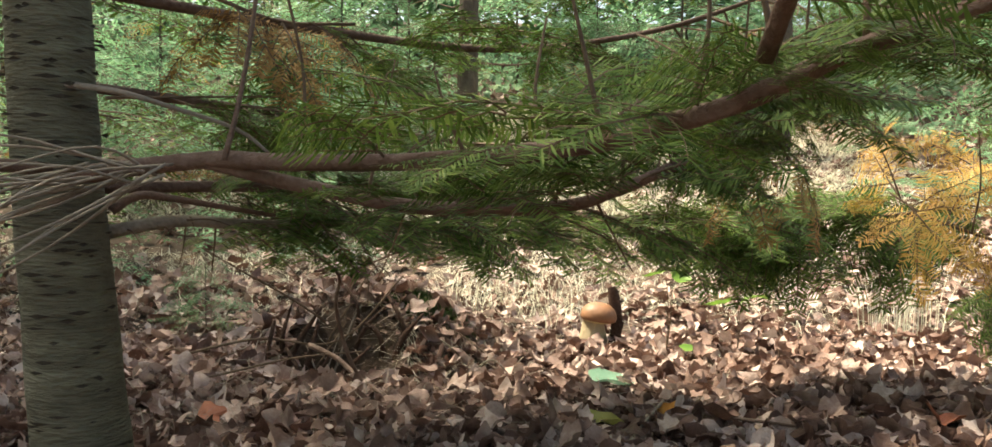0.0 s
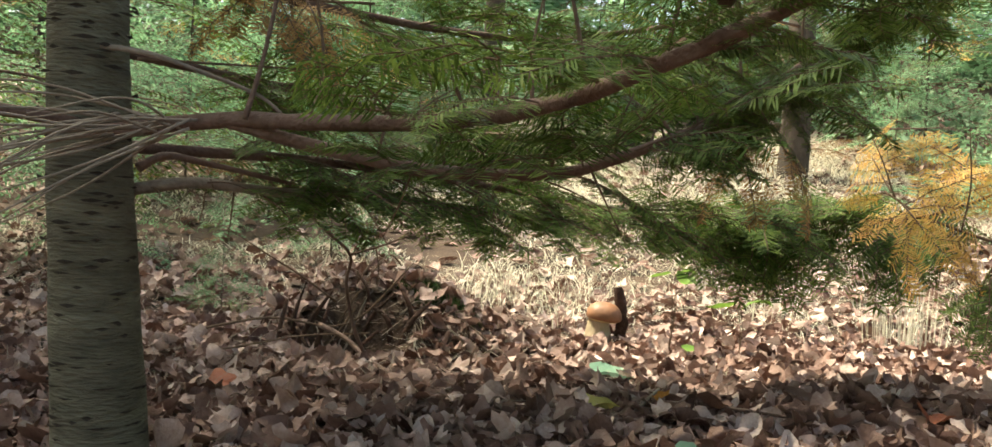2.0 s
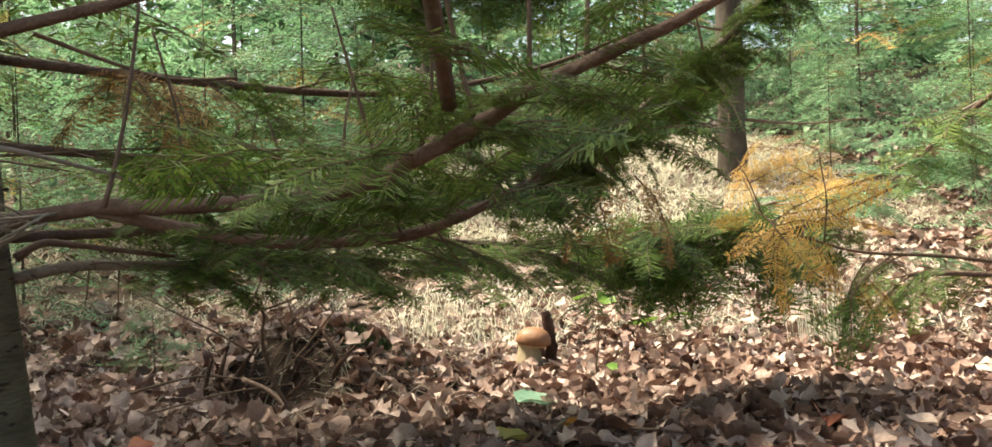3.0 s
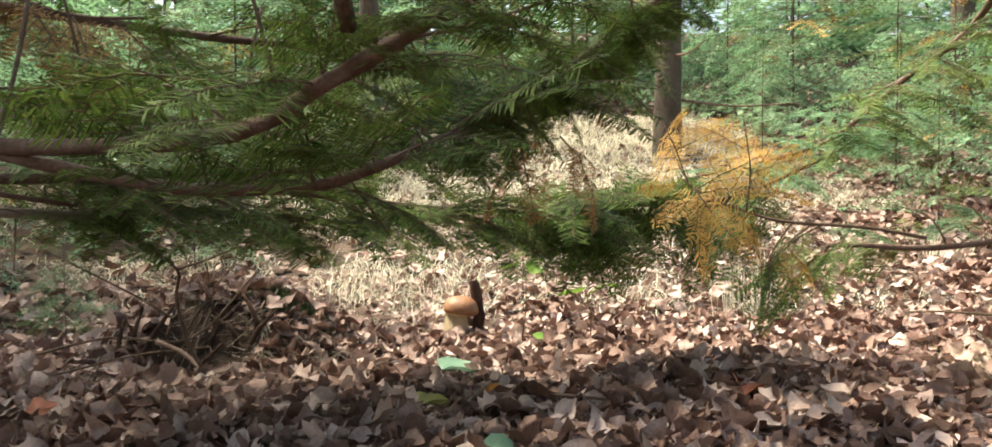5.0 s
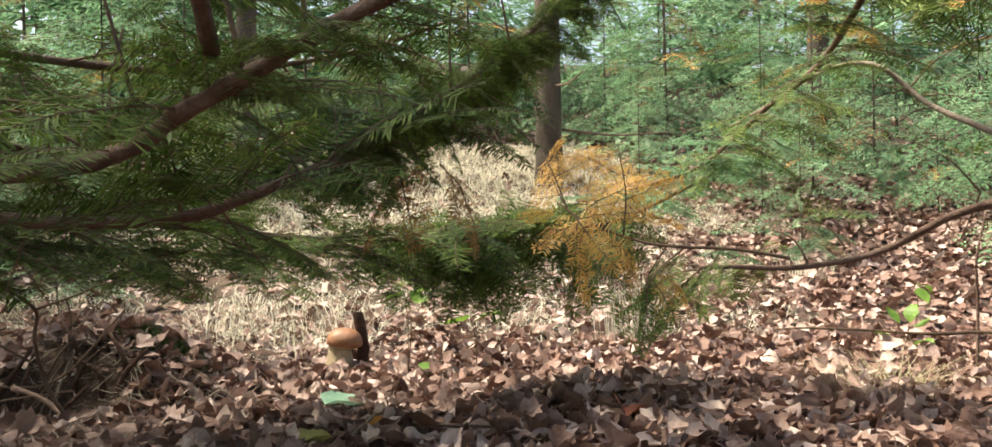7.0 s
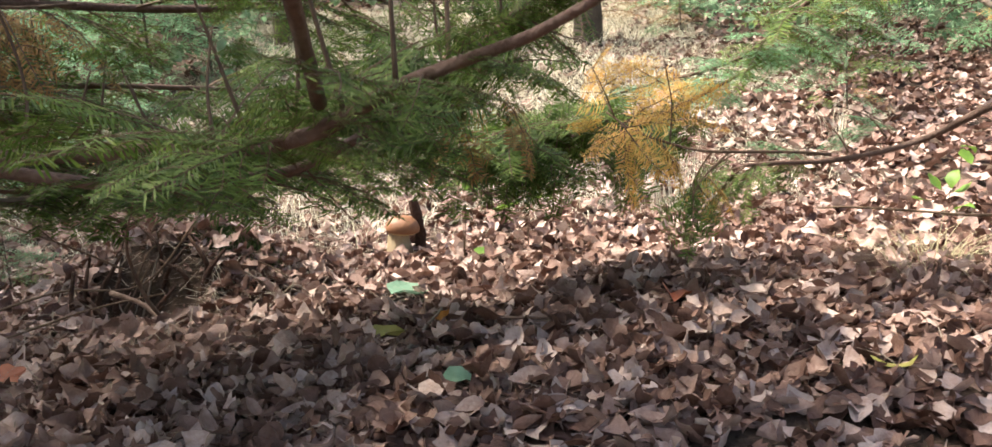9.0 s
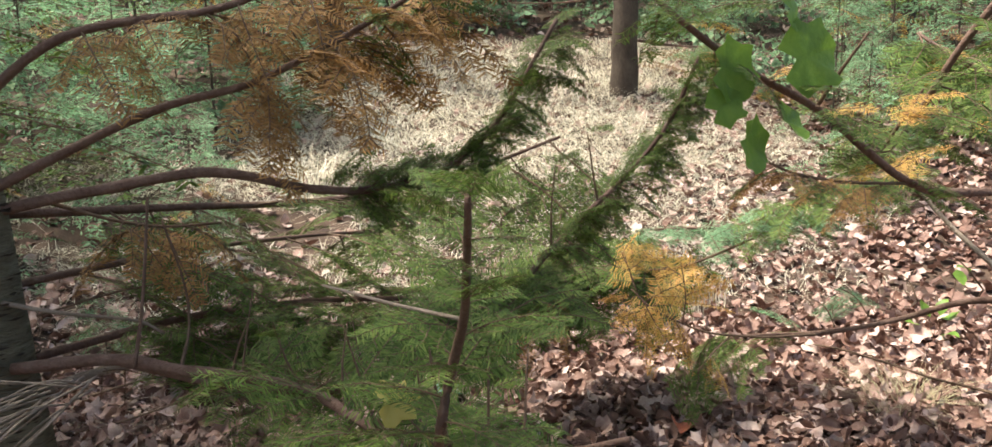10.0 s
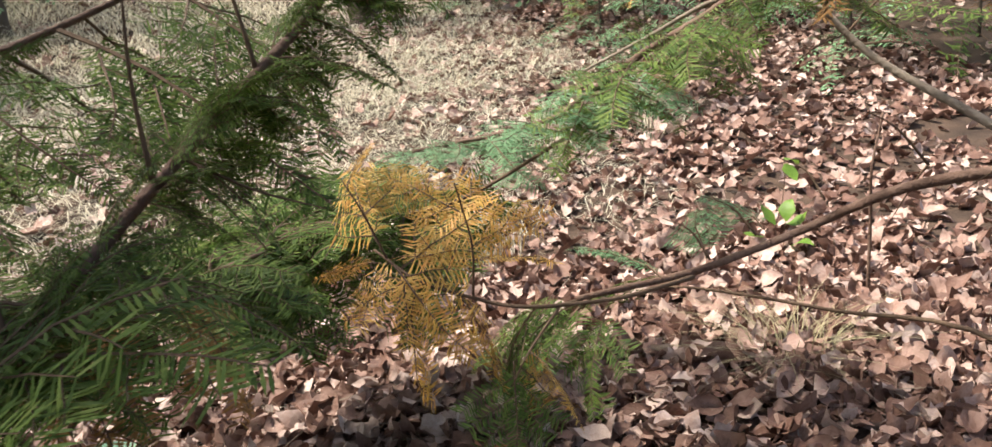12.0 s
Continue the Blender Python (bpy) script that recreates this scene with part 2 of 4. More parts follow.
def frond_mesh(name, length, needle, spacing, mats, seed, levels=2, sag=0.25, bare=0.15, spread=0.36, width=0.0019, gap=0.045):
    """A flat fir frond along +X: a main twig, side twigs in pairs and, with three levels, twiglets on those, all with needle combs."""
    rnd = random.Random(seed)
    verts, faces, slots = [], [], []
    y = Vector((0, 1, 0))

    def bend(p):
        return Vector((p.x, p.y, p.z - sag * p.x * p.x / length - 0.35 * sag * p.y * p.y / length))

    def grow(start, ang, ln, level, r):
        n = 6 if level == 0 else 4
        wob = rnd.uniform(-0.12, 0.12)
        line = []
        for i in range(n + 1):
            t = i / n
            a = ang + wob * math.sin(t * 3.0)
            line.append(bend(start + Vector((math.cos(a) * ln * t, math.sin(a) * ln * t, rnd.uniform(-0.004, 0.004) + 0.03 * ln * math.sin(t * 2.5)))))
        twig_geo(line, r, r * 0.35, verts, faces, slots)
        side = Vector((-math.sin(ang), math.cos(ang), 0))
        add_needles(line[1:] if level == 0 and bare > 0.1 else line, side, needle, spacing, verts, faces, slots, rnd, width)
        if level + 1 < levels:
            p = bare * ln if level == 0 else ln * 0.25
            while p < ln * 0.93:
                for sg in (-1, 1):
                    if rnd.random() < 0.12:
                        continue
                    sl = (ln - p) * (spread if level == 0 else 0.45) * rnd.uniform(0.75, 1.2) + 0.02
                    b = start + Vector((math.cos(ang), math.sin(ang), 0)) * p
                    grow(b, ang + sg * rnd.uniform(0.7, 1.0), sl, level + 1, r * 0.6)
                p += gap * rnd.uniform(0.8, 1.25) * (1 if level == 0 else 0.8)

    grow(Vector((0, 0, 0)), 0.0, length, 0, 0.0042 if length > 0.3 else 0.0026)
    return mesh_from(name, verts, faces, mats, False, slots)


GREEN = [M_TWIG, M_NEEDLE]
BIG = [frond_mesh("frond", 0.46, 0.034, 0.0072, GREEN, s, 3, sag=0.22, spread=0.5, gap=0.075, width=0.0038) for s in (1, 2, 3)]
MID = [frond_mesh("frond", 0.28, 0.038, 0.0060, GREEN, s, 2, sag=0.3, spread=0.55, gap=0.055, width=0.0038) for s in (4, 5, 6)]
MIDB = [frond_mesh("frond", 0.28, 0.038, 0.0060, [M_TWIG, M_NEEDLE_BLUE], s, 2, sag=0.25, spread=0.55, gap=0.055, width=0.0038) for s in (14, 15)]
YEL = [frond_mesh("yellow_frond", 0.24, 0.040, 0.0066, [M_TWIG, M_NEEDLE_YEL], s, 2, sag=0.2, spread=0.5, gap=0.060, width=0.0030) for s in (7, 8)]
BROWN = [frond_mesh("brown_frond", 0.24, 0.028, 0.0050, [M_TWIG, M_NEEDLE_BROWN], s, 2, sag=0.5, spread=0.5, gap=0.042, width=0.0030) for s in (9, 10)]


def frond(mesh, at, heading, pitch=0.0, roll=0.0, size=1.0, parent=None, name="frond"):
    """heading: degrees from +x towards +y; pitch: degrees upwards."""
    ob = new(name, mesh)
    m = Matrix.Translation(at) @ pose(0, 0, 0, 0, 0, heading) @ pose(0, 0, 0, 0, -pitch, 0) @ pose(0, 0, 0, roll, 0, 0) @ Matrix.Scale(size, 4)
    if parent:
        child(ob, parent, m)
    else:
        ob.matrix_basis = m
    return ob


def dress(limb, pts, t0, t1, count, meshes, rnd, size=(0.7, 1.1), pitch=(-25, 5), side=(35, 75)):
    """Fronds off both sides of a limb, between two fractions of its length."""
    line = curve_points(pts, 8)
    m = len(line) - 1
    for k in range(count):
        t = t0 + (t1 - t0) * (k + rnd.random() * 0.8) / count
        i = min(m - 1, int(t * m))
        d = line[i + 1] - line[i]
        hd = math.degrees(math.atan2(d.y, d.x)) + (1 if k % 2 else -1) * rnd.uniform(*side)
        frond(rnd.choice(meshes), line[i], hd, rnd.uniform(*pitch), rnd.uniform(-25, 25), rnd.uniform(*size), limb)


def thing(name, label, category, group="", kind="", at=(0, 0, 0)):
    ob = new(name)
    ob.empty_display_size = 0.1
    ob.location = at
    return tagged(ob, label, category, group, kind)


# ---- the near fir ----
fir = thing("fir_tree", "fir with grey-brown trunk and low spreading needle-covered limbs", "tree", at=(0, 0, 0))
TRUNK = [(-0.69, 1.42, -0.12), (-0.715, 1.42, 0.2), (-0.74, 1.41, 0.6), (-0.755, 1.40, 1.1), (-0.78, 1.40, 2.0), (-0.80, 1.40, 4.0), (-0.80, 1.40, 7.0)]
trunk = tube_object("trunk", TRUNK, 0.088, 0.04, M_BARK, fir, 28, 14, 0.02, 3, 0.02)
L1 = [(-0.69, 1.35, 0.62), (-0.46, 1.30, 0.645), (-0.30, 1.215, 0.642), (-0.12, 1.13, 0.642), (0.0, 1.02, 0.645), (0.06, 0.92, 0.65), (0.115, 0.82, 0.655), (0.165, 0.70, 0.667), (0.211, 0.637, 0.681), (0.26, 0.61, 0.706), (0.301, 0.572, 0.724), (0.345, 0.53, 0.738), (0.40, 0.49, 0.755), (0.46, 0.45, 0.785)]
L2 = [(-0.46, 1.30, 0.645), (-0.29, 1.26, 0.608), (-0.17, 1.24, 0.585), (-0.07, 1.23, 0.574), (0.10, 1.19, 0.58), (0.18, 1.18, 0.603), (0.27, 1.21, 0.64), (0.38, 1.28, 0.693), (0.50, 1.42, 0.775), (0.63, 1.51, 0.87), (0.765, 1.54, 0.98), (0.87, 1.54, 1.11), (0.94, 1.53, 1.27)]
L3 = [(-0.68, 1.46, 0.52), (-0.58, 1.52, 0.538), (-0.455, 1.62, 0.528), (-0.26, 1.72, 0.53), (-0.05, 1.85, 0.51), (0.2, 1.95, 0.49)]
L3B = [(-0.67, 1.45, 0.56), (-0.63, 1.47, 0.585), (-0.59, 1.49, 0.583), (-0.48, 1.55, 0.56), (-0.42, 1.60, 0.547)]
L4 = [(-0.70, 1.48, 0.60), (-0.4, 1.75, 0.60), (-0.05, 1.95, 0.57), (0.25, 2.05, 0.53), (0.5, 2.08, 0.52), (0.72, 2.1, 0.55)]
L5 = [(-0.74, 1.46, 0.95), (-0.4, 1.65, 0.92), (0.0, 1.8, 0.90), (0.35, 1.85, 0.95), (0.65, 1.85, 1.05)]
L6 = [(-0.72, 1.34, 0.63), (-0.80, 1.15, 0.64), (-0.95, 0.95, 0.65), (-1.15, 0.8, 0.70)]
L7 = [(-0.74, 1.46, 0.78), (-0.45, 1.85, 0.76), (-0.1, 2.2, 0.72), (0.2, 2.4, 0.68)]
L8 = [(-0.730, 1.400, 0.965), (-0.444, 1.375, 1.016), (-0.218, 1.333, 1.046), (-0.013, 1.286, 1.009), (0.135, 1.314, 1.001), (0.308, 1.365, 1.043), (0.434, 1.413, 1.164), (0.561, 1.444, 1.364)]
L9 = [(-0.740, 1.400, 1.000), (-0.359, 1.363, 1.174), (-0.121, 1.313, 1.237), (0.098, 1.283, 1.340), (0.286, 1.273, 1.450)]
L10 = [(-0.750, 1.400, 1.170), (-0.512, 1.370, 1.339), (-0.180, 1.351, 1.394), (0.051, 1.321, 1.482)]
r1 = random.Random(11)
limb1 = tube_object("limb", L1, 0.0145, 0.0042, M_LIMB, fir, 10, 6, 0.1, 1, 0.15)
limb2 = tube_object("limb", L2, 0.0115, 0.005, M_LIMB, fir, 10, 6, 0.1, 2, 0.15)
limb3 = tube_object("limb", L3, 0.013, 0.005, M_DEAD, fir, 8, 6, 0.12, 3, 0.2)
limb3b = tube_object("stub", L3B, 0.009, 0.004, M_LIMB, fir, 8, 6, 0.12, 4, 0.3)
limb4 = tube_object("limb", L4, 0.012, 0.004, M_LIMB, fir, 8, 5, 0.1, 5, 0.1)
limb5 = tube_object("limb", L5, 0.012, 0.004, M_LIMB, fir, 8, 5, 0.1, 6, 0.1)
limb6 = tube_object("limb", L6, 0.012, 0.006, M_LIMB, fir, 8, 5, 0.1, 7, 0.1)
limb7 = tube_object("limb", L7, 0.010, 0.004, M_LIMB, fir, 8, 5, 0.1, 8, 0.1)
limb8 = tube_object("limb", L8, 0.013, 0.005, M_LIMB, fir, 8, 6, 0.1, 9, 0.12)
limb9 = tube_object("limb", L9, 0.012, 0.005, M_LIMB, fir, 8, 6, 0.1, 10, 0.12)
limb10 = tube_object("limb", L10, 0.013, 0.006, M_LIMB, fir, 8, 6, 0.1, 11, 0.12)
dress(limb1, L1, 0.46, 0.86, 22, MID, r1, (0.26, 0.48), (-12, 42), (30, 80))
dress(limb1, L1, 0.20, 0.62, 12, MID, r1, (0.55, 0.9), (0, 50), (40, 110))
dress(limb2, L2, 0.18, 0.66, 25, MID, r1, (0.6, 1.0), (-14, 50), (30, 110))
dress(limb2, L2, 0.52, 1.0, 120, MID, r1, (0.28, 0.52), (-50, 70), (10, 85))
dress(limb4, L4, 0.12, 1.0, 16, BIG, r1, (0.6, 0.95), (-14, 10))
dress(limb4, L4, 0.1, 1.0, 26, MID, r1, (0.8, 1.1), (-22, 22), (30, 110))
dress(limb5, L5, 0.15, 1.0, 15, BIG, r1, (0.6, 1.0), (-40, 10))
dress(limb7, L7, 0.1, 1.0, 18, BIG, r1, (0.6, 1.0), (-30, 12))
dress(limb3, L3, 0.35, 1.0, 18, MID, r1, (0.6, 1.0), (-20, 12))
dress(limb8, L8, 0.48, 1.0, 92, MID, r1, (0.28, 0.52), (-50, 60), (10, 85))
dress(limb9, L9, 0.45, 1.0, 14, BROWN, r1, (0.8, 1.2), (-35, 25), (20, 80))
dress(limb10, L10, 0.4, 1.0, 12, BROWN, r1, (0.8, 1.2), (-45, 5), (20, 80))
dress(limb9, L9, 0.7, 1.0, 8, MID, r1, (0.4, 0.7), (-30, 20), (20, 80))
for k, p in enumerate([(0.491, 1.508, 0.666), (0.444, 1.489, 0.688), (0.534, 1.534, 0.679)]):
    frond(BROWN[k % 2], p, 200 + 70 * k, -25 - 10 * k, 15, 0.75, limb2, "brown_frond")
for k in range(16):
    line = curve_points(L1 if k % 2 else L2, 8)
    a = line[int((0.16 + 0.045 * k) * (len(line) - 1))]
    e = a + Vector((r1.uniform(-0.05, 0.05), r1.uniform(-0.03, 0.05), r1.uniform(0.10, 0.22)))
    up_twig = tube_object("twig", [a, a.lerp(e, 0.5) + Vector((r1.uniform(-0.012, 0.012), 0, 0)), e], 0.0032, 0.0014, M_TWIG, fir, 5, 4, 0.1, 140 + k)
    frond(MID[k % 3], e, r1.uniform(0, 360), r1.uniform(0, 50), 0, r1.uniform(0.25, 0.4), up_twig)


# bare twigs, dead twigs and a browned frond on the same fir
def twig(pts, r0, r1, mat, parent, seed=0, name="twig"):
    return tube_object(name, pts, r0, r1, mat, parent, 5, 4, 0.1, seed)


twig([(-0.40, 1.24, 0.645), (-0.385, 1.27, 0.74), (-0.375, 1.30, 0.85), (-0.36, 1.32, 1.0)], 0.005, 0.003, M_LIMB, fir, 1)
twig([(-0.30, 1.215, 0.64), (-0.298, 1.31, 0.70), (-0.30, 1.32, 0.80), (-0.33, 1.30, 0.95)], 0.004, 0.002, M_TWIG, fir, 2)
twig([(-0.70, 1.36, 0.77), (-0.60, 1.33, 0.755), (-0.53, 1.35, 0.735), (-0.43, 1.40, 0.70), (-0.38, 1.42, 0.66)], 0.006, 0.003, M_DEAD, fir, 3)
twig([(-0.62, 1.33, 0.745), (-0.48, 1.45, 0.76), (-0.36, 1.5, 0.765)], 0.003, 0.0015, M_TWIG, fir, 4)
brown_twig = twig([(-0.60, 1.42, 0.98), (-0.48, 1.45, 0.93), (-0.38, 1.5, 0.90), (-0.25, 1.52, 0.90)], 0.005, 0.003, M_TWIG, fir, 5)
for k, (p, h, pt) in enumerate([((-0.46, 1.45, 0.925), -20, -35), ((-0.40, 1.48, 0.905), 60, -15), ((-0.38, 1.5, 0.90), -60, -30), ((-0.33, 1.5, 0.90), 20, -25), ((-0.42, 1.46, 0.915), 190, -20)]):
    frond(BROWN[k % 2], p, h, pt, 20, 0.8, brown_twig, "brown_frond")
rd = random.Random(21)
for k in range(24):
    a = Vector((-0.52 + rd.uniform(-0.06, 0.05), 1.20 + rd.uniform(-0.06, 0.05), 0.622 + rd.uniform(-0.02, 0.02)))
    e = a + Vector((rd.uniform(-0.36, -0.08), rd.uniform(-0.30, -0.08), rd.uniform(-0.20, 0.03)))
    m_ = (a + e) / 2 + Vector((rd.uniform(-0.03, 0.03), rd.uniform(-0.03, 0.03), rd.uniform(-0.01, 0.04)))
    twig([a, m_, e], 0.0028, 0.0012, M_DEAD, fir, 30 + k, "dead_twig")
for k in range(26):
    t = rd.uniform(0.05, 0.75)
    line = curve_points(L2 if k % 2 else L3, 8)
    a = line[int(t * (len(line) - 1))]
    e = a + Vector((rd.uniform(-0.05, 0.14), rd.uniform(-0.05, 0.10), rd.uniform(-0.13, 0.05)))
    twig([a, (a + e) / 2 + Vector((0, 0, rd.uniform(-0.02, 0.02))), e], 0.0022, 0.0008, M_TWIG, fir, 60 + k, "dead_twig")
# scars on the bark
scar_v, scar_f = [], []
for k in range(230):
    zz = rd.uniform(0.0, 1.25)
    line = curve_points(TRUNK[:4], 14)
    c = min(line, key=lambda q: abs(q.z - zz))
    ang = rd.uniform(math.pi, 2 * math.pi)
    r = 0.0875 - 0.004 * zz
    w, h = rd.uniform(0.005, 0.024), rd.uniform(0.0016, 0.0045)
    i0 = len(scar_v)
    for da, dz, out in ((-w, 0, 0.0022), (0, -h, 0.004), (w, 0, 0.0022), (0, h, 0.006)):
        an = ang + da / r
        scar_v.append((c.x + math.cos(an) * (r + out), c.y + math.sin(an) * (r + out), zz + dz))
    scar_f.append((i0, i0 + 1, i0 + 2, i0 + 3))
tagged(child(new("bark_scar", mesh_from("bark_scar", scar_v, scar_f, [M_BARK_SCAR])), trunk), "dark bark scars", kind="stuff")

# the crown above, out of view, added for its shade
LOD = [frond_mesh("branch", 0.95, 0.052, 0.036, [M_TWIG, M_NEEDLE], s_, 2, sag=0.28, spread=0.5, width=0.013, gap=0.11) for s_ in (31, 32)]
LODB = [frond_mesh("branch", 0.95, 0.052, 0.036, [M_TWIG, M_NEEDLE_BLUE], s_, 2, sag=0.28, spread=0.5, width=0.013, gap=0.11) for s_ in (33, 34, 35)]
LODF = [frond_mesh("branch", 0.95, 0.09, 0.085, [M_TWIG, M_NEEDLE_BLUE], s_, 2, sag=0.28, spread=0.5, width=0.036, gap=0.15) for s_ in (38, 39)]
LODY = frond_mesh("yellow_branch", 0.7, 0.040, 0.02, [M_TWIG, M_NEEDLE_YEL], 36, 2, sag=0.3, spread=0.5, width=0.0065, gap=0.085)
LODR = frond_mesh("brown_branch", 0.7, 0.040, 0.02, [M_TWIG, M_NEEDLE_BROWN], 37, 2, sag=0.3, spread=0.5, width=0.0065, gap=0.085)
rc = random.Random(5)


def crown(tree, x, y, z0, height, reach, n):
    for k in range(n):
        zz = z0 + height * (k / n)
        hd = k * 137.5
        ln = reach - 0.25 * (zz - z0)
        d = Vector((math.cos(radians(hd)), math.sin(radians(hd)), 0))
        base = Vector((x, y, zz))
        pts = [base, base + d * ln * 0.5 + Vector((0, 0, 0.10)), base + d * ln + Vector((0, 0, -0.05))]
        lb = tube_object("limb", pts, 0.013, 0.004, M_LIMB, tree, 5, 3, 0.05, k)
        for j in range(3):
            q = pts[0].lerp(pts[2], (j + 1) / 3.4) + Vector((0, 0, 0.05))
            frond(rc.choice(LOD), q, hd + (40, -45, 5)[j] + rc.uniform(-10, 10), rc.uniform(-12, 2), rc.uniform(-10, 10), rc.uniform(0.8, 1.1), lb)


crown(fir, -0.78, 1.40, 1.8, 3.0, 1.2, 16)
# Fir outside the view, added to cast shade over the mound
shade_fir2 = thing("fir_tree", "unseen fir with dense dark green boughs, added to shade the mound", "tree")
tube_object("trunk", [(-3.4, 3.5, ground_z(-3.4, 3.5) - 0.1), (-3.4, 3.5, 1.5), (-3.38, 3.5, 3.5), (-3.38, 3.5, 6.5)], 0.10, 0.04, M_BARK, shade_fir2, 14, 6, 0.04, 5)
crown(shade_fir2, -3.39, 3.5, 0.9, 4.2, 1.9, 60)
# Fir outside the view, added to shade the near trunk and left ground
shade_fir3 = thing("fir_tree", "unseen fir with dense dark green boughs, added to shade the near left", "tree")
tube_object("trunk", [(-2.3, 1.6, ground_z(-2.3, 1.6) - 0.1), (-2.3, 1.6, 1.5), (-2.28, 1.6, 3.5), (-2.28, 1.6, 6.0)], 0.10, 0.04, M_BARK, shade_fir3, 14, 6, 0.04, 6)
crown(shade_fir3, -2.29, 1.6, 1.2, 3.4, 1.3, 40)

# ---- limbs that hang in from neighbouring firs ----
right_fir = thing("fir_branch", "brown fir branch with green and yellowed fronds hanging over the litter", "branch")
RB = [(1.200, 1.780, 0.438), (1.288, 1.779, 0.437), (1.468, 1.795, 0.428), (1.686, 1.780, 0.459), (1.783, 1.646, 0.545), (1.844, 1.561, 0.578), (1.918, 1.487, 0.594), (2.088, 1.365, 0.618), (2.418, 1.182, 0.667), (2.967, 0.999, 0.752)]
TT = [(1.39, 1.70, 0.457), (1.28, 1.65, 0.476), (1.18, 1.62, 0.489), (1.04, 1.65, 0.50), (0.96, 1.69, 0.525), (0.895, 1.73, 0.556), (0.85, 1.79, 0.60)]
branch_r = tube_object("bough", RB, 0.005, 0.0155, M_LIMB, right_fir, 9, 6, 0.1, 12, 0.12)
twig_t = tube_object("twig", TT, 0.0048, 0.0022, M_TWIG, right_fir, 6, 6, 0.08, 13)
v1 = twig([(0.97, 1.685, 0.52), (0.965, 1.65, 0.61), (0.945, 1.62, 0.68), (0.93, 1.60, 0.725)], 0.0022, 0.001, M_TWIG, right_fir, 14)
v2 = twig([(0.865, 1.77, 0.585), (0.84, 1.78, 0.66), (0.815, 1.79, 0.72)], 0.0022, 0.001, M_TWIG, right_fir, 15)
v3 = twig([(1.10, 1.64, 0.495), (1.02, 1.60, 0.45), (0.985, 1.6, 0.40)], 0.0028, 0.001, M_TWIG, right_fir, 16)
for k, (p, h, pt, sz) in enumerate([
        ((0.86, 1.78, 0.60), 100, 40, 0.8), ((0.88, 1.75, 0.57), -10, 35, 0.75), ((0.90, 1.73, 0.56), 160, -20, 0.6), ((0.93, 1.71, 0.54), 30, 55, 0.8),
        ((0.95, 1.70, 0.53), -60, -50, 0.7), ((0.90, 1.74, 0.56), 230, -60, 0.8), ((0.97, 1.685, 0.6), 0, 20, 0.6), ((0.84, 1.78, 0.66), 30, 25, 0.55),
        ((1.02, 1.60, 0.45), -70, -30, 0.6), ((1.0, 1.6, 0.43), 20, -45, 0.55), ((0.965, 1.69, 0.66), 150, 30, 0.5), ((0.87, 1.76, 0.58), -70, -35, 0.8), ((0.82, 1.79, 0.70), 60, 30, 0.5)]):
    frond(YEL[k % 2], p, h, pt, rc.uniform(35, 80) * (1 if k % 2 else -1), sz, twig_t, "yellow_frond")
for k in range(4):
    p = Vector(TT[3]).lerp(Vector(TT[6]), rc.random() ** 0.6) + Vector((0, 0, rc.uniform(-0.02, 0.06)))
    frond(YEL[k % 2], p, rc.uniform(0, 360), rc.uniform(-40, 20), rc.uniform(-40, 40), rc.uniform(0.4, 0.7), twig_t, "yellow_frond")
for p, h, pt, sz in [((1.200, 1.780, 0.435), 150, -15, 0.8), ((1.235, 1.783, 0.438), 190, -25, 0.9), ((1.307, 1.774, 0.438), 70, -12, 0.8), ((1.17, 1.62, 0.48), 215, -40, 0.6),
                     ((1.12, 1.64, 0.49), 160, -30, 0.7), ((1.06, 1.65, 0.495), 140, -55, 0.8), ((1.381, 1.783, 0.438), 100, 15, 0.8), ((1.498, 1.806, 0.443), 60, 25, 0.75),
                     ((1.622, 1.787, 0.484), 85, 20, 0.7), ((1.0, 1.62, 0.43), 240, -50, 0.6), ((1.200, 1.780, 0.435), 120, -35, 0.75)]:
    frond(rc.choice(MIDB if pt > 0 else MID), p, h, pt, rc.uniform(-25, 25), sz, branch_r)
for k, (p, q) in enumerate([((1.601, 1.785, 0.473), (1.518, 1.855, 0.557)), ((1.722, 1.731, 0.531), (1.698, 1.829, 0.604)), ((1.820, 1.585, 0.604), (1.686, 1.634, 0.726)), ((1.820, 1.585, 0.604), (1.844, 1.683, 0.482)), ((1.498, 1.795, 0.443), (1.439, 1.862, 0.524))]):
    m_ = (Vector(p) + Vector(q)) / 2 + Vector((0.01, 0.0, 0.015))
    twig([p, m_, q], 0.0028, 0.001, M_TWIG, right_fir, 17 + k)

low_spray = thing("fir_spray", "dark green low fir spray on a thin forked twig", "branch")
TW = [(0.62, 2.46, 0.37), (0.66, 2.42, 0.44), (0.70, 2.385, 0.51), (0.76, 2.36, 0.522), (0.97, 2.28, 0.53), (1.15, 2.18, 0.56), (1.4, 2.1, 0.68)]
tw_o = tube_object("twig", TW, 0.003, 0.005, M_TWIG, low_spray, 6, 5, 0.1, 25)
dress(tw_o, TW, 0.12, 0.35, 10, MID, random.Random(8), (0.5, 0.8), (-10, 35), (40, 100))
dress(tw_o, TW, 0.3, 0.85, 30, MID, random.Random(18), (0.7, 1.1), (-40, 35), (40, 110))

rs = random.Random(28)
spray_line = curve_points(TW, 6)
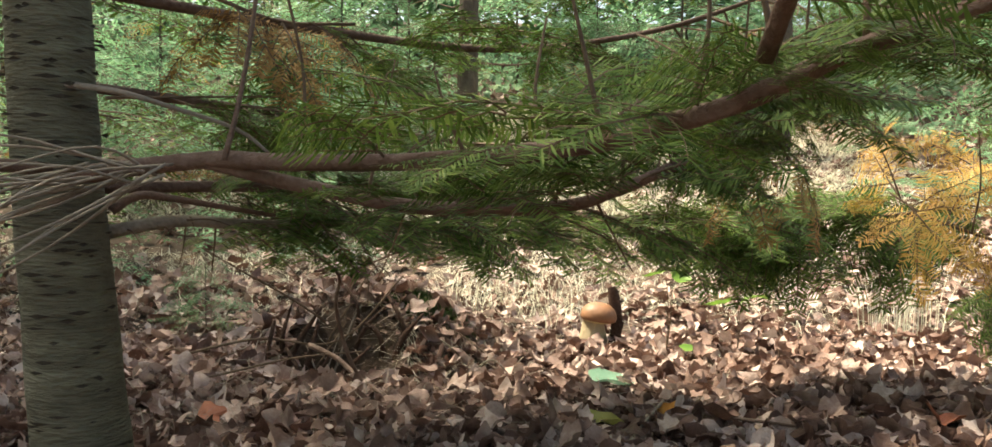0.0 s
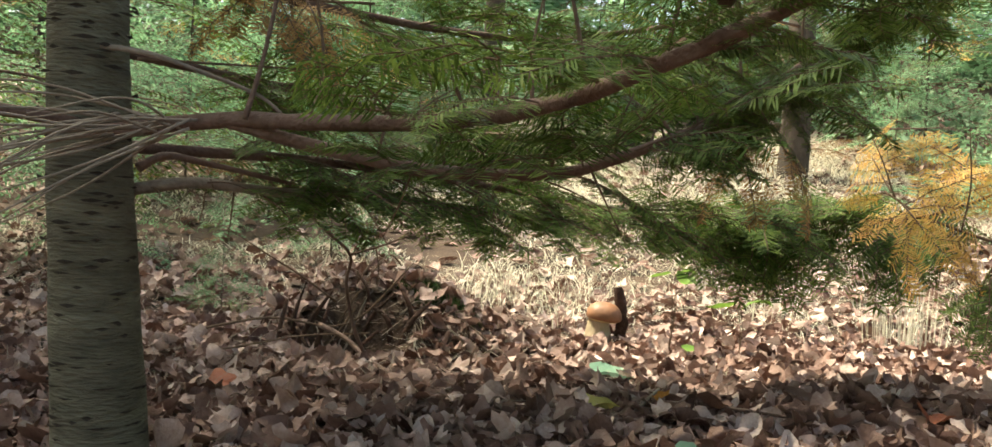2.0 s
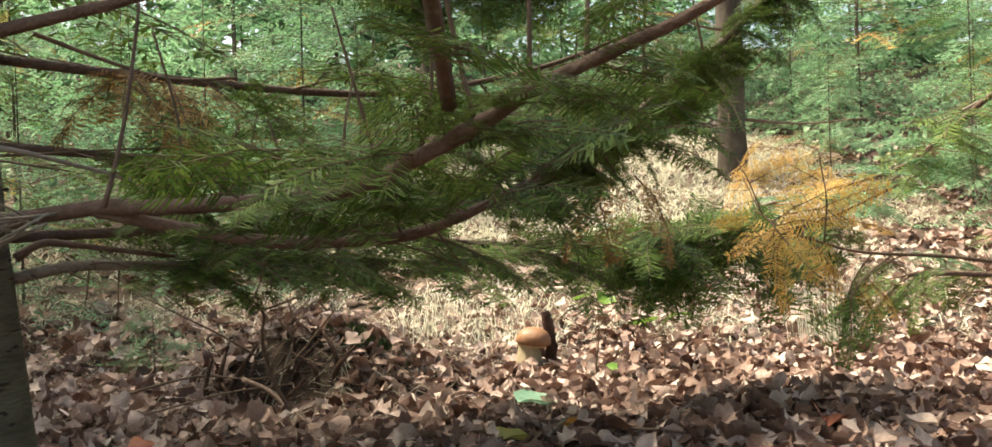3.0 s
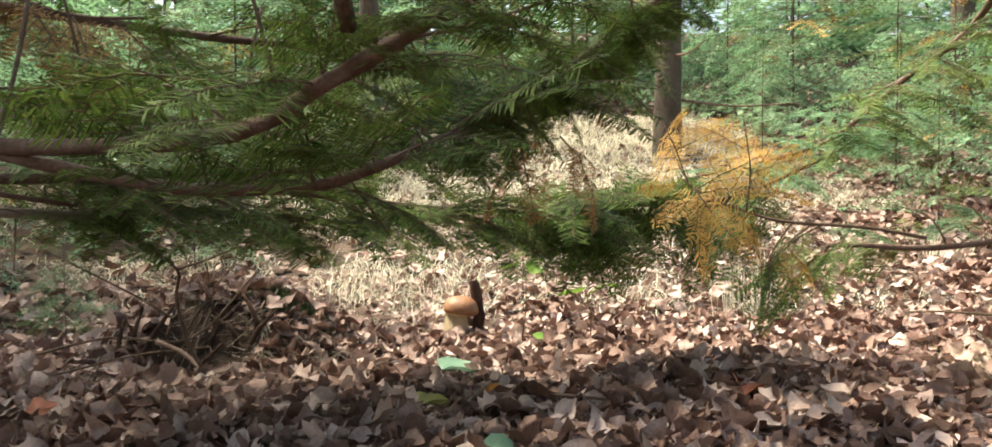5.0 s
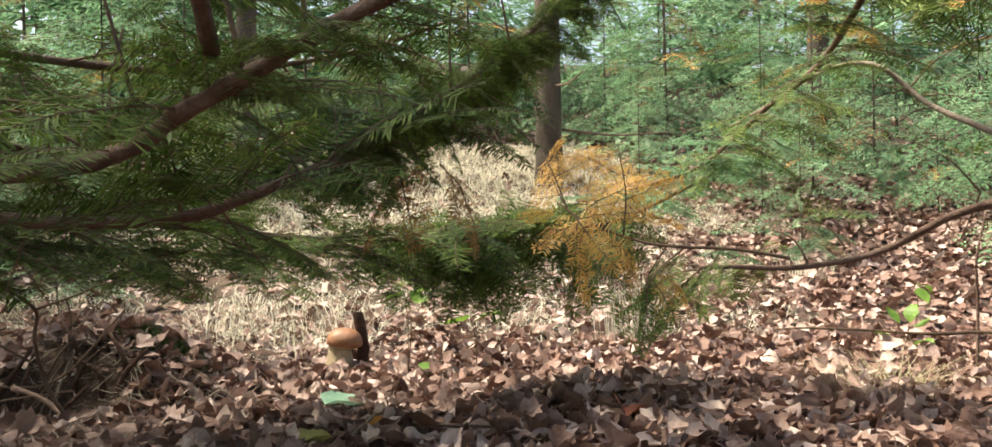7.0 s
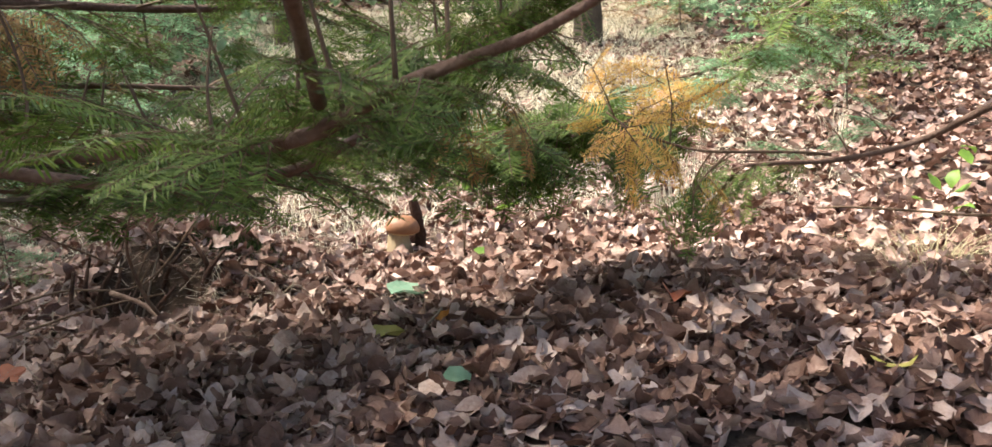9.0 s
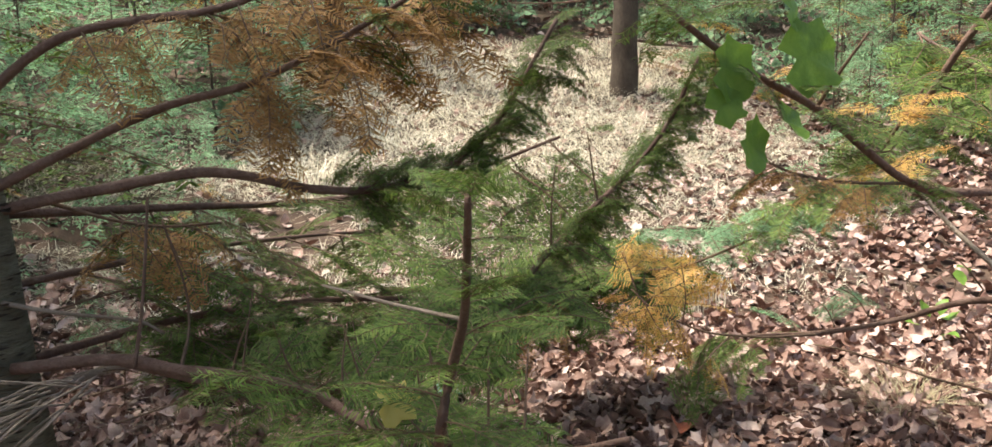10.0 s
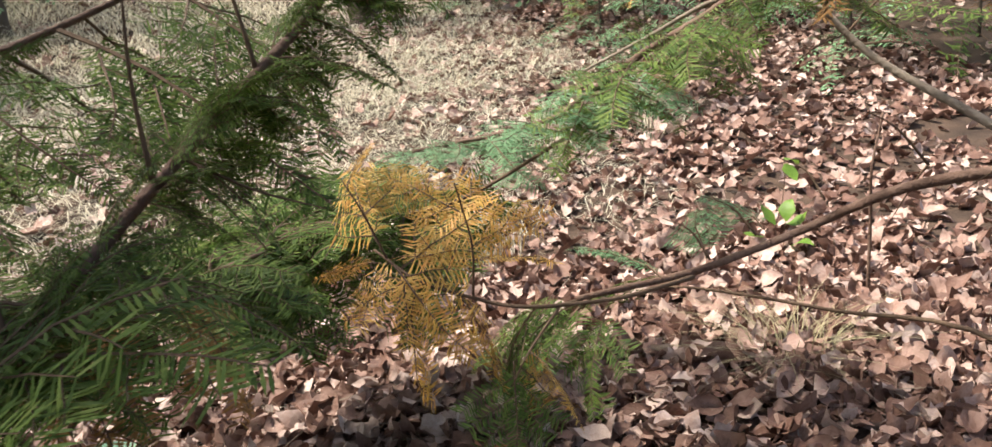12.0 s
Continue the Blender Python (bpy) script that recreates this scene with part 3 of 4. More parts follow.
for k in range(16):
    q = spray_line[6 + k * 26 // 16]
    hd = rs.uniform(150, 215) if k % 2 else rs.uniform(-35, 30)
    frond(MID[k % 3], q, hd, rs.uniform(-50, 25), rs.uniform(55, 85) * rs.choice((-1, 1)), rs.uniform(0.7, 1.0), tw_o)

upper = thing("fir_branch", "green fir bough with yellowing tips above the slope", "branch")
UB = [(1.10, 2.60, 0.60), (1.20, 2.45, 0.635), (1.30, 2.30, 0.665), (1.38, 2.18, 0.70), (1.428, 2.1, 0.752), (1.46, 1.92, 0.84), (1.49, 1.72, 0.92), (1.48, 1.55, 1.02), (1.47, 1.42, 1.12), (1.5, 1.3, 1.3), (1.6, 1.1, 1.6)]
ub = tube_object("bough", UB, 0.004, 0.010, M_LIMB, upper, 7, 5, 0.1, 26)
dress(ub, UB, 0.0, 0.45, 20, MIDB, random.Random(9), (0.6, 1.0), (-15, 15), (30, 80))
dress(ub, UB, 0.4, 0.95, 26, MID, random.Random(19), (0.6, 1.0), (-30, 15), (30, 80))
for p, h in (((1.48, 1.6, 1.0), 20), ((1.47, 1.5, 1.08), 140), ((1.48, 1.45, 1.12), 60)):
    frond(YEL[0], p, h, -10, 10, 0.6, ub, "yellow_frond")

over = thing("fir_branch", "dark green fir bough with yellowing tips spreading over the litter", "branch")
OV = [(1.878, 2.074, 1.329), (1.925, 1.939, 1.251), (1.970, 1.725, 1.184), (2.026, 1.548, 1.134), (2.526, 1.298, 1.164), (3.226, 0.948, 1.214)]
ov = tube_object("bough", OV, 0.005, 0.014, M_LIMB, over, 7, 5, 0.1, 29)
dress(ov, OV, 0.0, 0.8, 22, MID, random.Random(31), (0.8, 1.2), (-40, 15), (30, 100))
dress(ov, OV, 0.1, 0.7, 6, BIG, random.Random(32), (0.5, 0.8), (-30, 10), (30, 90))
dress(ov, OV, 0.1, 0.6, 4, YEL, random.Random(33), (0.6, 0.9), (-40, 0), (30, 90))

bare = thing("bare_branch", "grey-brown arching bare branch with side twigs", "branch")
VB = [(1.42, 2.10, 0.80), (1.513, 1.99, 0.862), (1.57, 1.83, 0.925), (1.617, 1.68, 0.918), (1.682, 1.59, 0.815), (1.702, 1.45, 0.743), (1.745, 1.28, 0.659), (1.85, 1.1, 0.60), (2.1, 0.9, 0.6)]
tube_object("bough", VB, 0.003, 0.010, M_DEAD, bare, 7, 5, 0.1, 27, 0.1)
rb_ = random.Random(12)
for k in range(12):
    line = curve_points(VB, 6)
    a = line[rb_.randint(10, 40)]
    e = a + Vector((rb_.uniform(-0.16, 0.12), rb_.uniform(-0.1, 0.15), rb_.uniform(-0.12, 0.10)))
    twig([a, (a + e) / 2 + Vector((0, 0, 0.012)), e], 0.0024, 0.0008, M_TWIG, bare, 80 + k)

# ---- boughs close to the path ----
rn = random.Random(15)
sprig = thing("fir_sprig", "fir bough tip turning upright with fresh green needles", "branch")
SS = [(0.227, 0.158, 1.170), (0.227, 0.158, 1.150), (0.229, 0.216, 1.084), (0.230, 0.275, 1.017), (0.216, 0.317, 0.936), (0.204, 0.339, 0.859), (0.213, 0.588, 0.708)]
ss = tube_object("stem", SS, 0.0028, 0.0075, M_LIMB, sprig, 7, 6, 0.08, 45)
sprig_line = curve_points(SS, 6)
for k in range(24):
    t = k / 23
    frond(MID[k % 3], sprig_line[int((0.05 + 0.93 * t) * (len(sprig_line) - 1))], k * 137.5, rn.uniform(5, 45), rn.uniform(-20, 20), 0.22 + 0.36 * t, ss)
twig([(0.230, 0.275, 1.017), (0.157, 0.395, 1.003), (0.070, 0.495, 1.003)], 0.0028, 0.0018, M_DEAD, sprig, 46)

leafy = thing("leafy_branch", "branch with orange-brown needles and broad green leaves", "branch")
MB = [(0.485, 0.685, 1.439), (0.591, 0.745, 1.353), (0.765, 0.830, 1.252), (0.940, 0.897, 1.171), (1.184, 0.991, 1.019), (1.393, 1.047, 0.985), (1.893, 0.947, 1.005), (2.493, 0.647, 1.035)]
mb = tube_object("bough", MB, 0.004, 0.012, M_LIMB, leafy, 8, 5, 0.1, 47, 0.1)
side_twigs = [tube_object("twig", q, 0.004, 0.002, M_TWIG, leafy, 6, 5, 0.1, 48 + k) for k, q in enumerate((
    [(1.184, 0.991, 1.019), (1.007, 0.914, 1.039), (0.866, 0.834, 1.070), (0.778, 0.758, 1.103)],
    [(0.931, 0.903, 1.180), (0.947, 0.852, 1.248), (0.973, 0.815, 1.311)],
    [(1.100, 0.960, 1.094), (1.121, 0.930, 1.156), (1.135, 0.900, 1.209)]))]
dress(mb, MB, 0.10, 0.62, 14, MID, rn, (0.35, 0.6), (-30, 30), (30, 90))
dress(mb, MB, 0.16, 0.66, 8, YEL, rn, (0.3, 0.5), (-20, 40), (30, 90))
dress(side_twigs[0], [(1.184, 0.991, 1.019), (1.007, 0.914, 1.039), (0.866, 0.834, 1.070), (0.778, 0.758, 1.103)], 0.1, 1.0, 7, BROWN, rn, (0.35, 0.6), (-30, 20), (30, 80))
dress(side_twigs[0], [(1.184, 0.991, 1.019), (1.007, 0.914, 1.039), (0.866, 0.834, 1.070), (0.778, 0.758, 1.103)], 0.0, 0.9, 5, MID, rn, (0.3, 0.45), (-30, 10), (30, 80))
dress(side_twigs[2], [(1.100, 0.960, 1.094), (1.121, 0.930, 1.156), (1.135, 0.900, 1.209)], 0.4, 1.0, 5, YEL, rn, (0.3, 0.45), (-20, 30), (30, 90))

# ---- leaves ----
def leaf_template(kind, curl, fold, seed, fine=False):
    """Verts and faces of a leaf one unit long lying in XY, stem at the origin end."""
    r = random.Random(seed)
    if kind == "maple":
        half = [(0, 1.0), (8, 0.86), (18, 0.80), (32, 0.82), (44, 0.95), (56, 0.84), (66, 0.74), (82, 0.76), (98, 0.84), (112, 0.70), (148, 0.58), (174, 0.20)]
    else:
        half = [(0, 0.98), (14, 0.74), (28, 0.78), (44, 0.90), (58, 0.66), (78, 0.76), (98, 0.74), (120, 0.55), (148, 0.54), (172, 0.26)]
    if kind != "oval":
        ring = [(a + r.uniform(-3, 3), q * r.uniform(0.9, 1.1)) for a, q in half] + [(360 - a + r.uniform(-3, 3), q * r.uniform(0.9, 1.1)) for a, q in reversed(half[1:])]
        verts = [(0.0, 0.0, 0.0)] + [(0.55 * q * math.cos(radians(a)), 0.55 * q * math.sin(radians(a)), 0.0) for a, q in ring]
        n = len(ring)
        faces = [(0, 1 + k, 1 + (k + 1) % n) for k in range(n)]
        if fine:
            verts += [(0.55 * x, 0.55 * y, 0.0) for x, y, _ in verts[1:]]
            faces = [(0, 1 + n + k, 1 + n + (k + 1) % n) for k in range(n)] + [(1 + n + k, 1 + k, 1 + (k + 1) % n, 1 + n + (k + 1) % n) for k in range(n)]
    else:
        st = [(-0.5, 0.03), (-0.32, 0.20), (-0.08, 0.29), (0.16, 0.25), (0.36, 0.13), (0.5, 0.01)]
        verts, faces = [], []
        for x, w in st:
            w *= r.uniform(0.85, 1.15)
            verts += [(x, -w, 0), (x, 0, 0), (x, w, 0)]
        for k in range(len(st) - 1):
            a = 3 * k
            faces += [(a, a + 3, a + 4, a + 1), (a + 1, a + 4, a + 5, a + 2)]
    out = []
    ph = r.uniform(0, 6)
    for x, y, z in verts:
        z = curl * (x * x) * 1.6 + fold * abs(y) + 0.10 * math.sin(7 * x + 5 * y + ph) * (abs(x) + abs(y)) + 0.07 * math.sin(11 * y - 4 * x + ph * 2)
        out.append((x, y, z))
    return out, faces


LOBED = ((0.3, 0.15, 1), (-0.5, 0.4, 2), (0.8, -0.3, 3), (0.15, 0.7, 4), (-0.7, -0.5, 5))
TEMPL = [leaf_template("lobed", c, f, s_) for c, f, s_ in LOBED]
TEMPL += [leaf_template("oval", c, f, s_) for c, f, s_ in ((0.25, 0.35, 6), (-0.5, 0.6, 7), (0.9, 0.3, 8), (0.2, -0.6, 9), (0.6, 1.1, 10), (-0.9, 0.4, 11), (0.4, 0.8, 12))]
FINE = [leaf_template("lobed", c, f, s_, True) for c, f, s_ in LOBED] + TEMPL[5:]


def scatter(templates, places, mat, name):
    """One mesh of many small pieces. places: rows of template index, position, rotation and size."""
    verts, faces, base = [], [], 0
    for ti, p, e, s_ in places:
        tv, tf = templates[ti]
        rot = np.array(Euler(e).to_matrix()) * s_
        verts.append(np.array(tv) @ rot.T + np.array(p))
        faces.extend([tuple(i + base for i in q) for q in tf])
        base += len(tv)
    return mesh_from(name, np.concatenate(verts).tolist(), faces, [mat], True)


rl = random.Random(99)


CLEAR = [(0.35, 2.46, 0.10), (-0.70, 2.02, 0.06), (0.43, 2.05, 0.04), (1.08, 1.98, 0.06), (0.41, 1.58, 0.06), (1.38, 1.42, 0.06), (0.28, 2.03, 0.06), (0.365, 3.15, 0.055), (-0.50, 2.63, 0.17), (-0.36, 2.66, 0.10)]


def is_clear(x, y):
    return any((x - a) ** 2 + (y - b) ** 2 < r * r for a, b, r in CLEAR)


def litter_places(n, x0, x1, y0, y1, s0, s1, tilt, lift, keep=None):
    rows = []
    while len(rows) < n:
        x, y = rl.uniform(x0, x1), rl.uniform(y0, y1)
        if is_clear(x, y) or keep and rl.random() > keep(x, y):
            continue
        e = (rl.gauss(0, tilt), rl.gauss(0, tilt), rl.uniform(0, 6.28))
        rows.append((rl.randrange(len(TEMPL)), (x, y, ground_z(x, y) + 0.004 + abs(rl.gauss(0, lift))), e, rl.uniform(s0, s1)))
    return rows


def thinner_on_grass(x, y):
    return 1.0 - 0.9 * smooth(3.7, 4.6, y) * (1 - smooth(9.0, 10.5, y)) * (1 - smooth(1.4 + 0.25 * (y - 4), 2.4 + 0.3 * (y - 4), x))


near_rows = litter_places(9500, -1.6, 2.9, 1.35, 3.1, 0.04, 0.10, 0.58, 0.020)
rows = litter_places(5500, -2.4, 4.4, 1.35, 4.0, 0.04, 0.10, 0.5, 0.018)
rows += litter_places(1500, -4.5, -2.3, 2.0, 4.2, 0.06, 0.11, 0.4, 0.014)
rows += litter_places(6000, -4.5, 6.0, 3.9, 7.5, 0.06, 0.12, 0.40, 0.014, thinner_on_grass)
rows += litter_places(3500, -7.0, 10.0, 7.5, 13.0, 0.09, 0.16, 0.40, 0.014, thinner_on_grass)
rows += litter_places(3500, -1.0, 3.4, 0.6, 1.45, 0.05, 0.10, 0.42, 0.016)
rows += litter_places(5500, -9.0, 12.0, -8.0, 8.0, 0.07, 0.13, 0.38, 0.012, lambda x, y: max(0.15, 1 - math.hypot(x - 0.8, y - 1.5) / 9))
rows += litter_places(2500, -2.5, 3.5, -1.5, 0.6, 0.05, 0.11, 0.35, 0.012)
near_litter = new("near_leaf_litter", scatter(FINE, near_rows, M_LITTER_I, "near_leaf_litter"))
tagged(child(near_litter, ground), "curled dry brown fallen leaves beside the mushroom", kind="stuff")
litter = new("leaf_litter", scatter(TEMPL, rows, M_LITTER_I, "leaf_litter"))
tagged(child(litter, ground), "curled dry brown fallen leaves", kind="stuff")

CHIPS = [([(-0.5, -0.2, 0), (0.1, -0.3, 0.1), (0.5, 0.05, 0), (0.0, 0.3, 0.15)], [(0, 1, 2, 3)]), ([(-0.5, 0, 0), (0.3, -0.25, 0.2), (0.4, 0.3, 0.0)], [(0, 1, 2)])]
rows = []
for k in range(9000):
    x, y = rl.uniform(-1.8, 2.6), rl.uniform(1.4, 3.6)
    rows.append((rl.randrange(2), (x, y, ground_z(x, y) + rl.uniform(0.004, 0.03)), (rl.gauss(0, 0.5), rl.gauss(0, 0.5), rl.uniform(0, 6.28)), rl.uniform(0.012, 0.04)))
tagged(child(new("leaf_crumbs", scatter(CHIPS, rows, M_LITTER_I, "leaf_crumbs")), ground), "broken bits of dry leaves", kind="stuff")
STICKS = [([(-0.5, -0.008, 0), (-0.5, 0.008, 0), (0.5, 0.006, 0.02), (0.5, -0.006, 0.02), (0, -0.008, 0.04), (0, 0.008, 0.04)], [(0, 4, 5, 1), (4, 3, 2, 5)]),
          ([(-0.5, -0.010, 0), (-0.5, 0.010, 0), (0.5, 0.16, 0), (0.5, 0.15, 0), (0, -0.012, 0.03), (0, 0.012, 0.03)], [(0, 4, 5, 1), (4, 3, 2, 5)])]
rows = []
for k in range(4200):
    if k % 3:
        x, y = rl.gauss(-0.45, 0.45), rl.gauss(2.6, 0.45)
    else:
        x, y = rl.uniform(-1.8, 2.8), rl.uniform(1.4, 4.0)
    rows.append((rl.randrange(2), (x, y, ground_z(x, y) + rl.uniform(0.006, 0.045)), (rl.gauss(0, 0.2), rl.gauss(0, 0.25), rl.uniform(0, 6.28)), rl.uniform(0.03, 0.16)))
tagged(child(new("needle_litter", scatter(STICKS, rows, M_DEAD, "needle_litter")), ground), "dry twigs and needles", kind="stuff")


# ---- dry grass ----
def blades(rows, bend):
    """rows: x, y, height, lean heading, lean."""
    verts, faces = [], []
    for x, y, h, a, ln in rows:
        z = ground_z(x, y)
        w = rl.uniform(0.0012, 0.0028) * (1 + smooth(4.2, 6.5, y))
        px, py = -math.sin(a) * w, math.cos(a) * w
        i = len(verts)
        for t in (0, 0.4, 0.75, 1.0):
            f_ = ln * t * t
            zz = z - 0.005 + h * (t - bend * ln * t * t * 0.5)
            cx, cy = x + math.cos(a) * h * f_, y + math.sin(a) * h * f_
            k_ = 1 - 0.85 * t
            verts += [(cx - px * k_, cy - py * k_, zz), (cx + px * k_, cy + py * k_, zz)]
        faces += [(i, i + 2, i + 3, i + 1), (i + 2, i + 4, i + 5, i + 3), (i + 4, i + 6, i + 7, i + 5)]
    return verts, faces


rows = []
for k in range(15000):
    x, y = rl.uniform(-3.5, 2.8), rl.gauss(5.0, 0.85)
    if y < 3.5 or noise.noise((x * 1.1, y * 1.1, 4)) < -0.25:
        continue
    rows.append((x, y, rl.uniform(0.07, 0.17), rl.uniform(0, 6.28), rl.uniform(1.5, 3.0)))
for k in range(500):
    rows.append((rl.gauss(0.05, 0.28), rl.gauss(3.85, 0.22), rl.uniform(0.08, 0.26), rl.uniform(0, 6.28), rl.uniform(0.4, 1.4)))
for k in range(20000):
    rows.append((rl.uniform(-1.0, 3.6), rl.uniform(5.6, 10.0), rl.uniform(0.10, 0.24), rl.uniform(0, 6.28), rl.uniform(1.4, 3.0)))
v, f = blades(rows, 0.8)
dry_grass = tagged(new("dry_grass", mesh_from("dry_grass", v, f, [M_GRASS_DRY])), "pale straw-coloured dry grass on the slope", "grass", kind="stuff")


def tuft(name, x, y, n, h0, h1, spread, lean, label, mat):
    rows_ = []
    for k in range(n):
        a = rl.uniform(0, 6.28)
        r_ = spread * math.sqrt(rl.random())
        rows_.append((x + r_ * math.cos(a), y + r_ * math.sin(a), rl.uniform(h0, h1), a + rl.gauss(0, 0.6), rl.uniform(*lean)))
    v_, f_ = blades(rows_, 0.8)
    return tagged(new(name, mesh_from(name, v_, f_, [mat])), label, "grass")


tuft("grass_tuft", 1.95, 2.08, 150, 0.10, 0.24, 0.11, (0.6, 1.7), "drooping tuft of dry grass among fallen leaves", M_GRASS_OLD)
tuft("grass_tuft", 1.62, 3.35, 90, 0.22, 0.42, 0.16, (0.05, 0.4), "upright straw-coloured grass stalks on the leaf litter", M_GRASS_DRY)
tuft("grass_tuft", -0.20, 2.62, 60, 0.05, 0.12, 0.08, (0.4, 1.5), "small dry grass tuft at the mound", M_GRASS_DRY)
tuft("grass_tuft", 0.52, 3.08, 20, 0.03, 0.07, 0.06, (0.4, 1.5), "dry grass wisps beside the mushroom", M_GRASS_DRY)

tuft("grass_tuft", -0.30, 5.3, 80, 0.25, 0.48, 0.25, (0.4, 1.6), "tall pale green arching grass on the slope", M_GRASS_DRY)
tuft("grass_tuft", 3.1, 4.5, 70, 0.16, 0.34, 0.22, (0.4, 1.6), "pale arching grass tuft at the litter's edge", M_GRASS_DRY)
tuft("grass_tuft", 1.15, 3.75, 70, 0.12, 0.28, 0.2, (0.4, 1.6), "dry grass tuft behind the yellowed fir twig", M_GRASS_DRY)
tuft("grass_tuft", 0.75, 2.62, 14, 0.05, 0.10, 0.10, (0.3, 1.2), "few dry grass blades between leaves", M_GRASS_DRY)
tuft("grass_tuft", 1.25, 2.45, 16, 0.05, 0.11, 0.12, (0.3, 1.2), "few dry grass blades between leaves", M_GRASS_DRY)

# ---- trees behind ----
rt = random.Random(77)


def trunk_tree(x, y, r, h, lean, label):
    z = ground_z(x, y)
    t_ = thing("tree", label, "tree", "trunks behind")
    tube_object("trunk", [(x, y, z - 0.1), (x + lean * 0.1, y, z + h * 0.1), (x + lean * 0.4, y, z + h * 0.45), (x + lean, y, z + h)], r, r * 0.5, M_BARK_SHADED, t_, 14, 7, 0.04, int(x * 10), 0.1)
    for k in range(16):
        zz = z + rt.uniform(0.35, h * 0.9)
        hd = rt.uniform(0, 360)
        q = Vector((x + lean * 0.3, y, zz))
        e = q + Vector((math.cos(radians(hd)), math.sin(radians(hd)), rt.uniform(-0.1, 0.15))) * rt.uniform(0.5, 1.3)
        tube_object("bough", [q, (q + e) / 2 + Vector((0, 0, -0.05)), e], 0.016, 0.005, M_LIMB, t_, 5, 3, 0.1, k)
    return t_


trunk_tree(2.44, 7.6, 0.145, 8.0, 0.1, "slim dark brown tree trunk standing in dry grass")
trunk_tree(6.3, 9.2, 0.16, 8.0, 0.1, "dark tree trunk half hidden by fir boughs")
trunk_tree(-0.35, 8.4, 0.12, 8.0, 0.1, "dark tree trunk far behind the firs")


def sapling(seed, blue, lod=(), lodb=()):
    """A young fir: trunk and whorls of flat boughs from the ground up, about 3.6 m high."""
    r_ = random.Random(seed)
    t_ = thing("young_fir", "young fir with soft layered blue-green boughs", "tree", "young firs behind")
    tube_object("trunk", [(0, 0, -0.1), (0.02, 0, 1.2), (0, 0.02, 3.2)], 0.017, 0.004, M_BARK_SHADED, t_, 8, 4, 0.05, seed)
    n = 40 if lod else 38
    for k in range(n):
        zz = 0.22 + 3.2 * (k / n) ** 1.1
        hd = k * 137.5 + r_.uniform(-15, 15)
        p = (0.02, 0.0, zz)
        me = r_.choice((lodb or LODB) if r_.random() < blue else (lod or LOD))
        if r_.random() < 0.05:
            me = r_.choice((LODY, LODR))
        frond(me, p, hd, r_.uniform(-18, 22), r_.uniform(-45, 45), (1.55 - 0.31 * zz) * r_.uniform(0.85, 1.15), t_, "bough")
    return t_


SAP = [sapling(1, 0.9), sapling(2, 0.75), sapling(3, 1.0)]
spots = [(-1.55, 5.2, 0.55), (-3.0, 5.6, 0.9), (-1.3, 6.9, 0.8), (-2.0, 7.4, 1.1), (3.9, 6.3, 0.6), (5.0, 7.3, 0.8), (4.0, 10.4, 0.8), (1.2, 11.0, 0.8), (4.6, 9.8, 1.1), (-1.0, 9.2, 1.2),
         (6.4, 8.3, 1.0), (-4.4, 7.5, 1.2), (7.6, 7.0, 1.1), (0.2, 11.5, 1.4), (2.5, 12.0, 1.4), (5.6, 12.2, 1.5), (8.6, 10.8, 1.5), (-3.0, 10.8, 1.5), (-5.8, 10.5, 1.6), (3.4, 4.9, 0.38), (-0.95, 4.35, 0.30), (5.3, 5.2, 0.7), (6.6, 5.2, 0.9), (-2.3, 4.4, 0.5), (-1.1, 3.15, 0.15)]
for k, (x, y, sc) in enumerate(spots):
    m = pose(x, y, ground_z(x, y), 0, 0, rt.uniform(0, 360)) @ Matrix.Scale(sc, 4)
    if k < 3:
        SAP[k].matrix_basis = m
    else:
        src = SAP[k % 3]
        keep_scale = src.scale.copy()
        src.scale = (1, 1, 1)
        c = copy_thing(src, m)
        src.scale = keep_scale

more = [(x_ + rt.uniform(-0.4, 0.4), y_ + rt.uniform(-0.4, 0.4), rt.uniform(0.35, 0.8)) for x_, y_ in
        ((-3.6, 6.4), (-2.6, 6.3), (-1.3, 7.4), (3.6, 7.8), (4.4, 6.9), (5.6, 6.4), (6.9, 9.4), (-1.9, 8.6), (2.9, 10.6), (4.0, 8.8), (5.5, 8.8), (-3.7, 8.8), (7.4, 8.0), (0.9, 11.2), (4.3, 11.2))]
for k, (x, y, sc) in enumerate(more):
    src = SAP[k % 3]
    keep_scale = src.scale.copy()
    src.scale = (1, 1, 1)
    copy_thing(src, pose(x, y, ground_z(x, y) - 0.05, 0, 0, rt.uniform(0, 360)) @ Matrix.Scale(sc, 4))
    src.scale = keep_scale
rows = []
for k in range(17000):
    x, y = rl.uniform(-9, 14), rl.uniform(6.2, 21)
    if noise.noise((x * 0.7, y * 0.7, 9)) < -0.12 + 0.5 * (1 - smooth(6.0, 7.5, y)) or -0.6 < x < 3.6 and y < 10.0:
        continue
    rows.append((5 + rl.randrange(7), (x, y, ground_z(x, y) + rl.uniform(0.03, 0.30)), (rl.gauss(0, 0.6), rl.gauss(0, 0.6), rl.uniform(0, 6.28)), rl.uniform(0.07, 0.16)))
tagged(new("undergrowth", scatter(TEMPL, rows, M_UNDER, "undergrowth")), "low green leafy undergrowth on the slope", "undergrowth", kind="stuff")

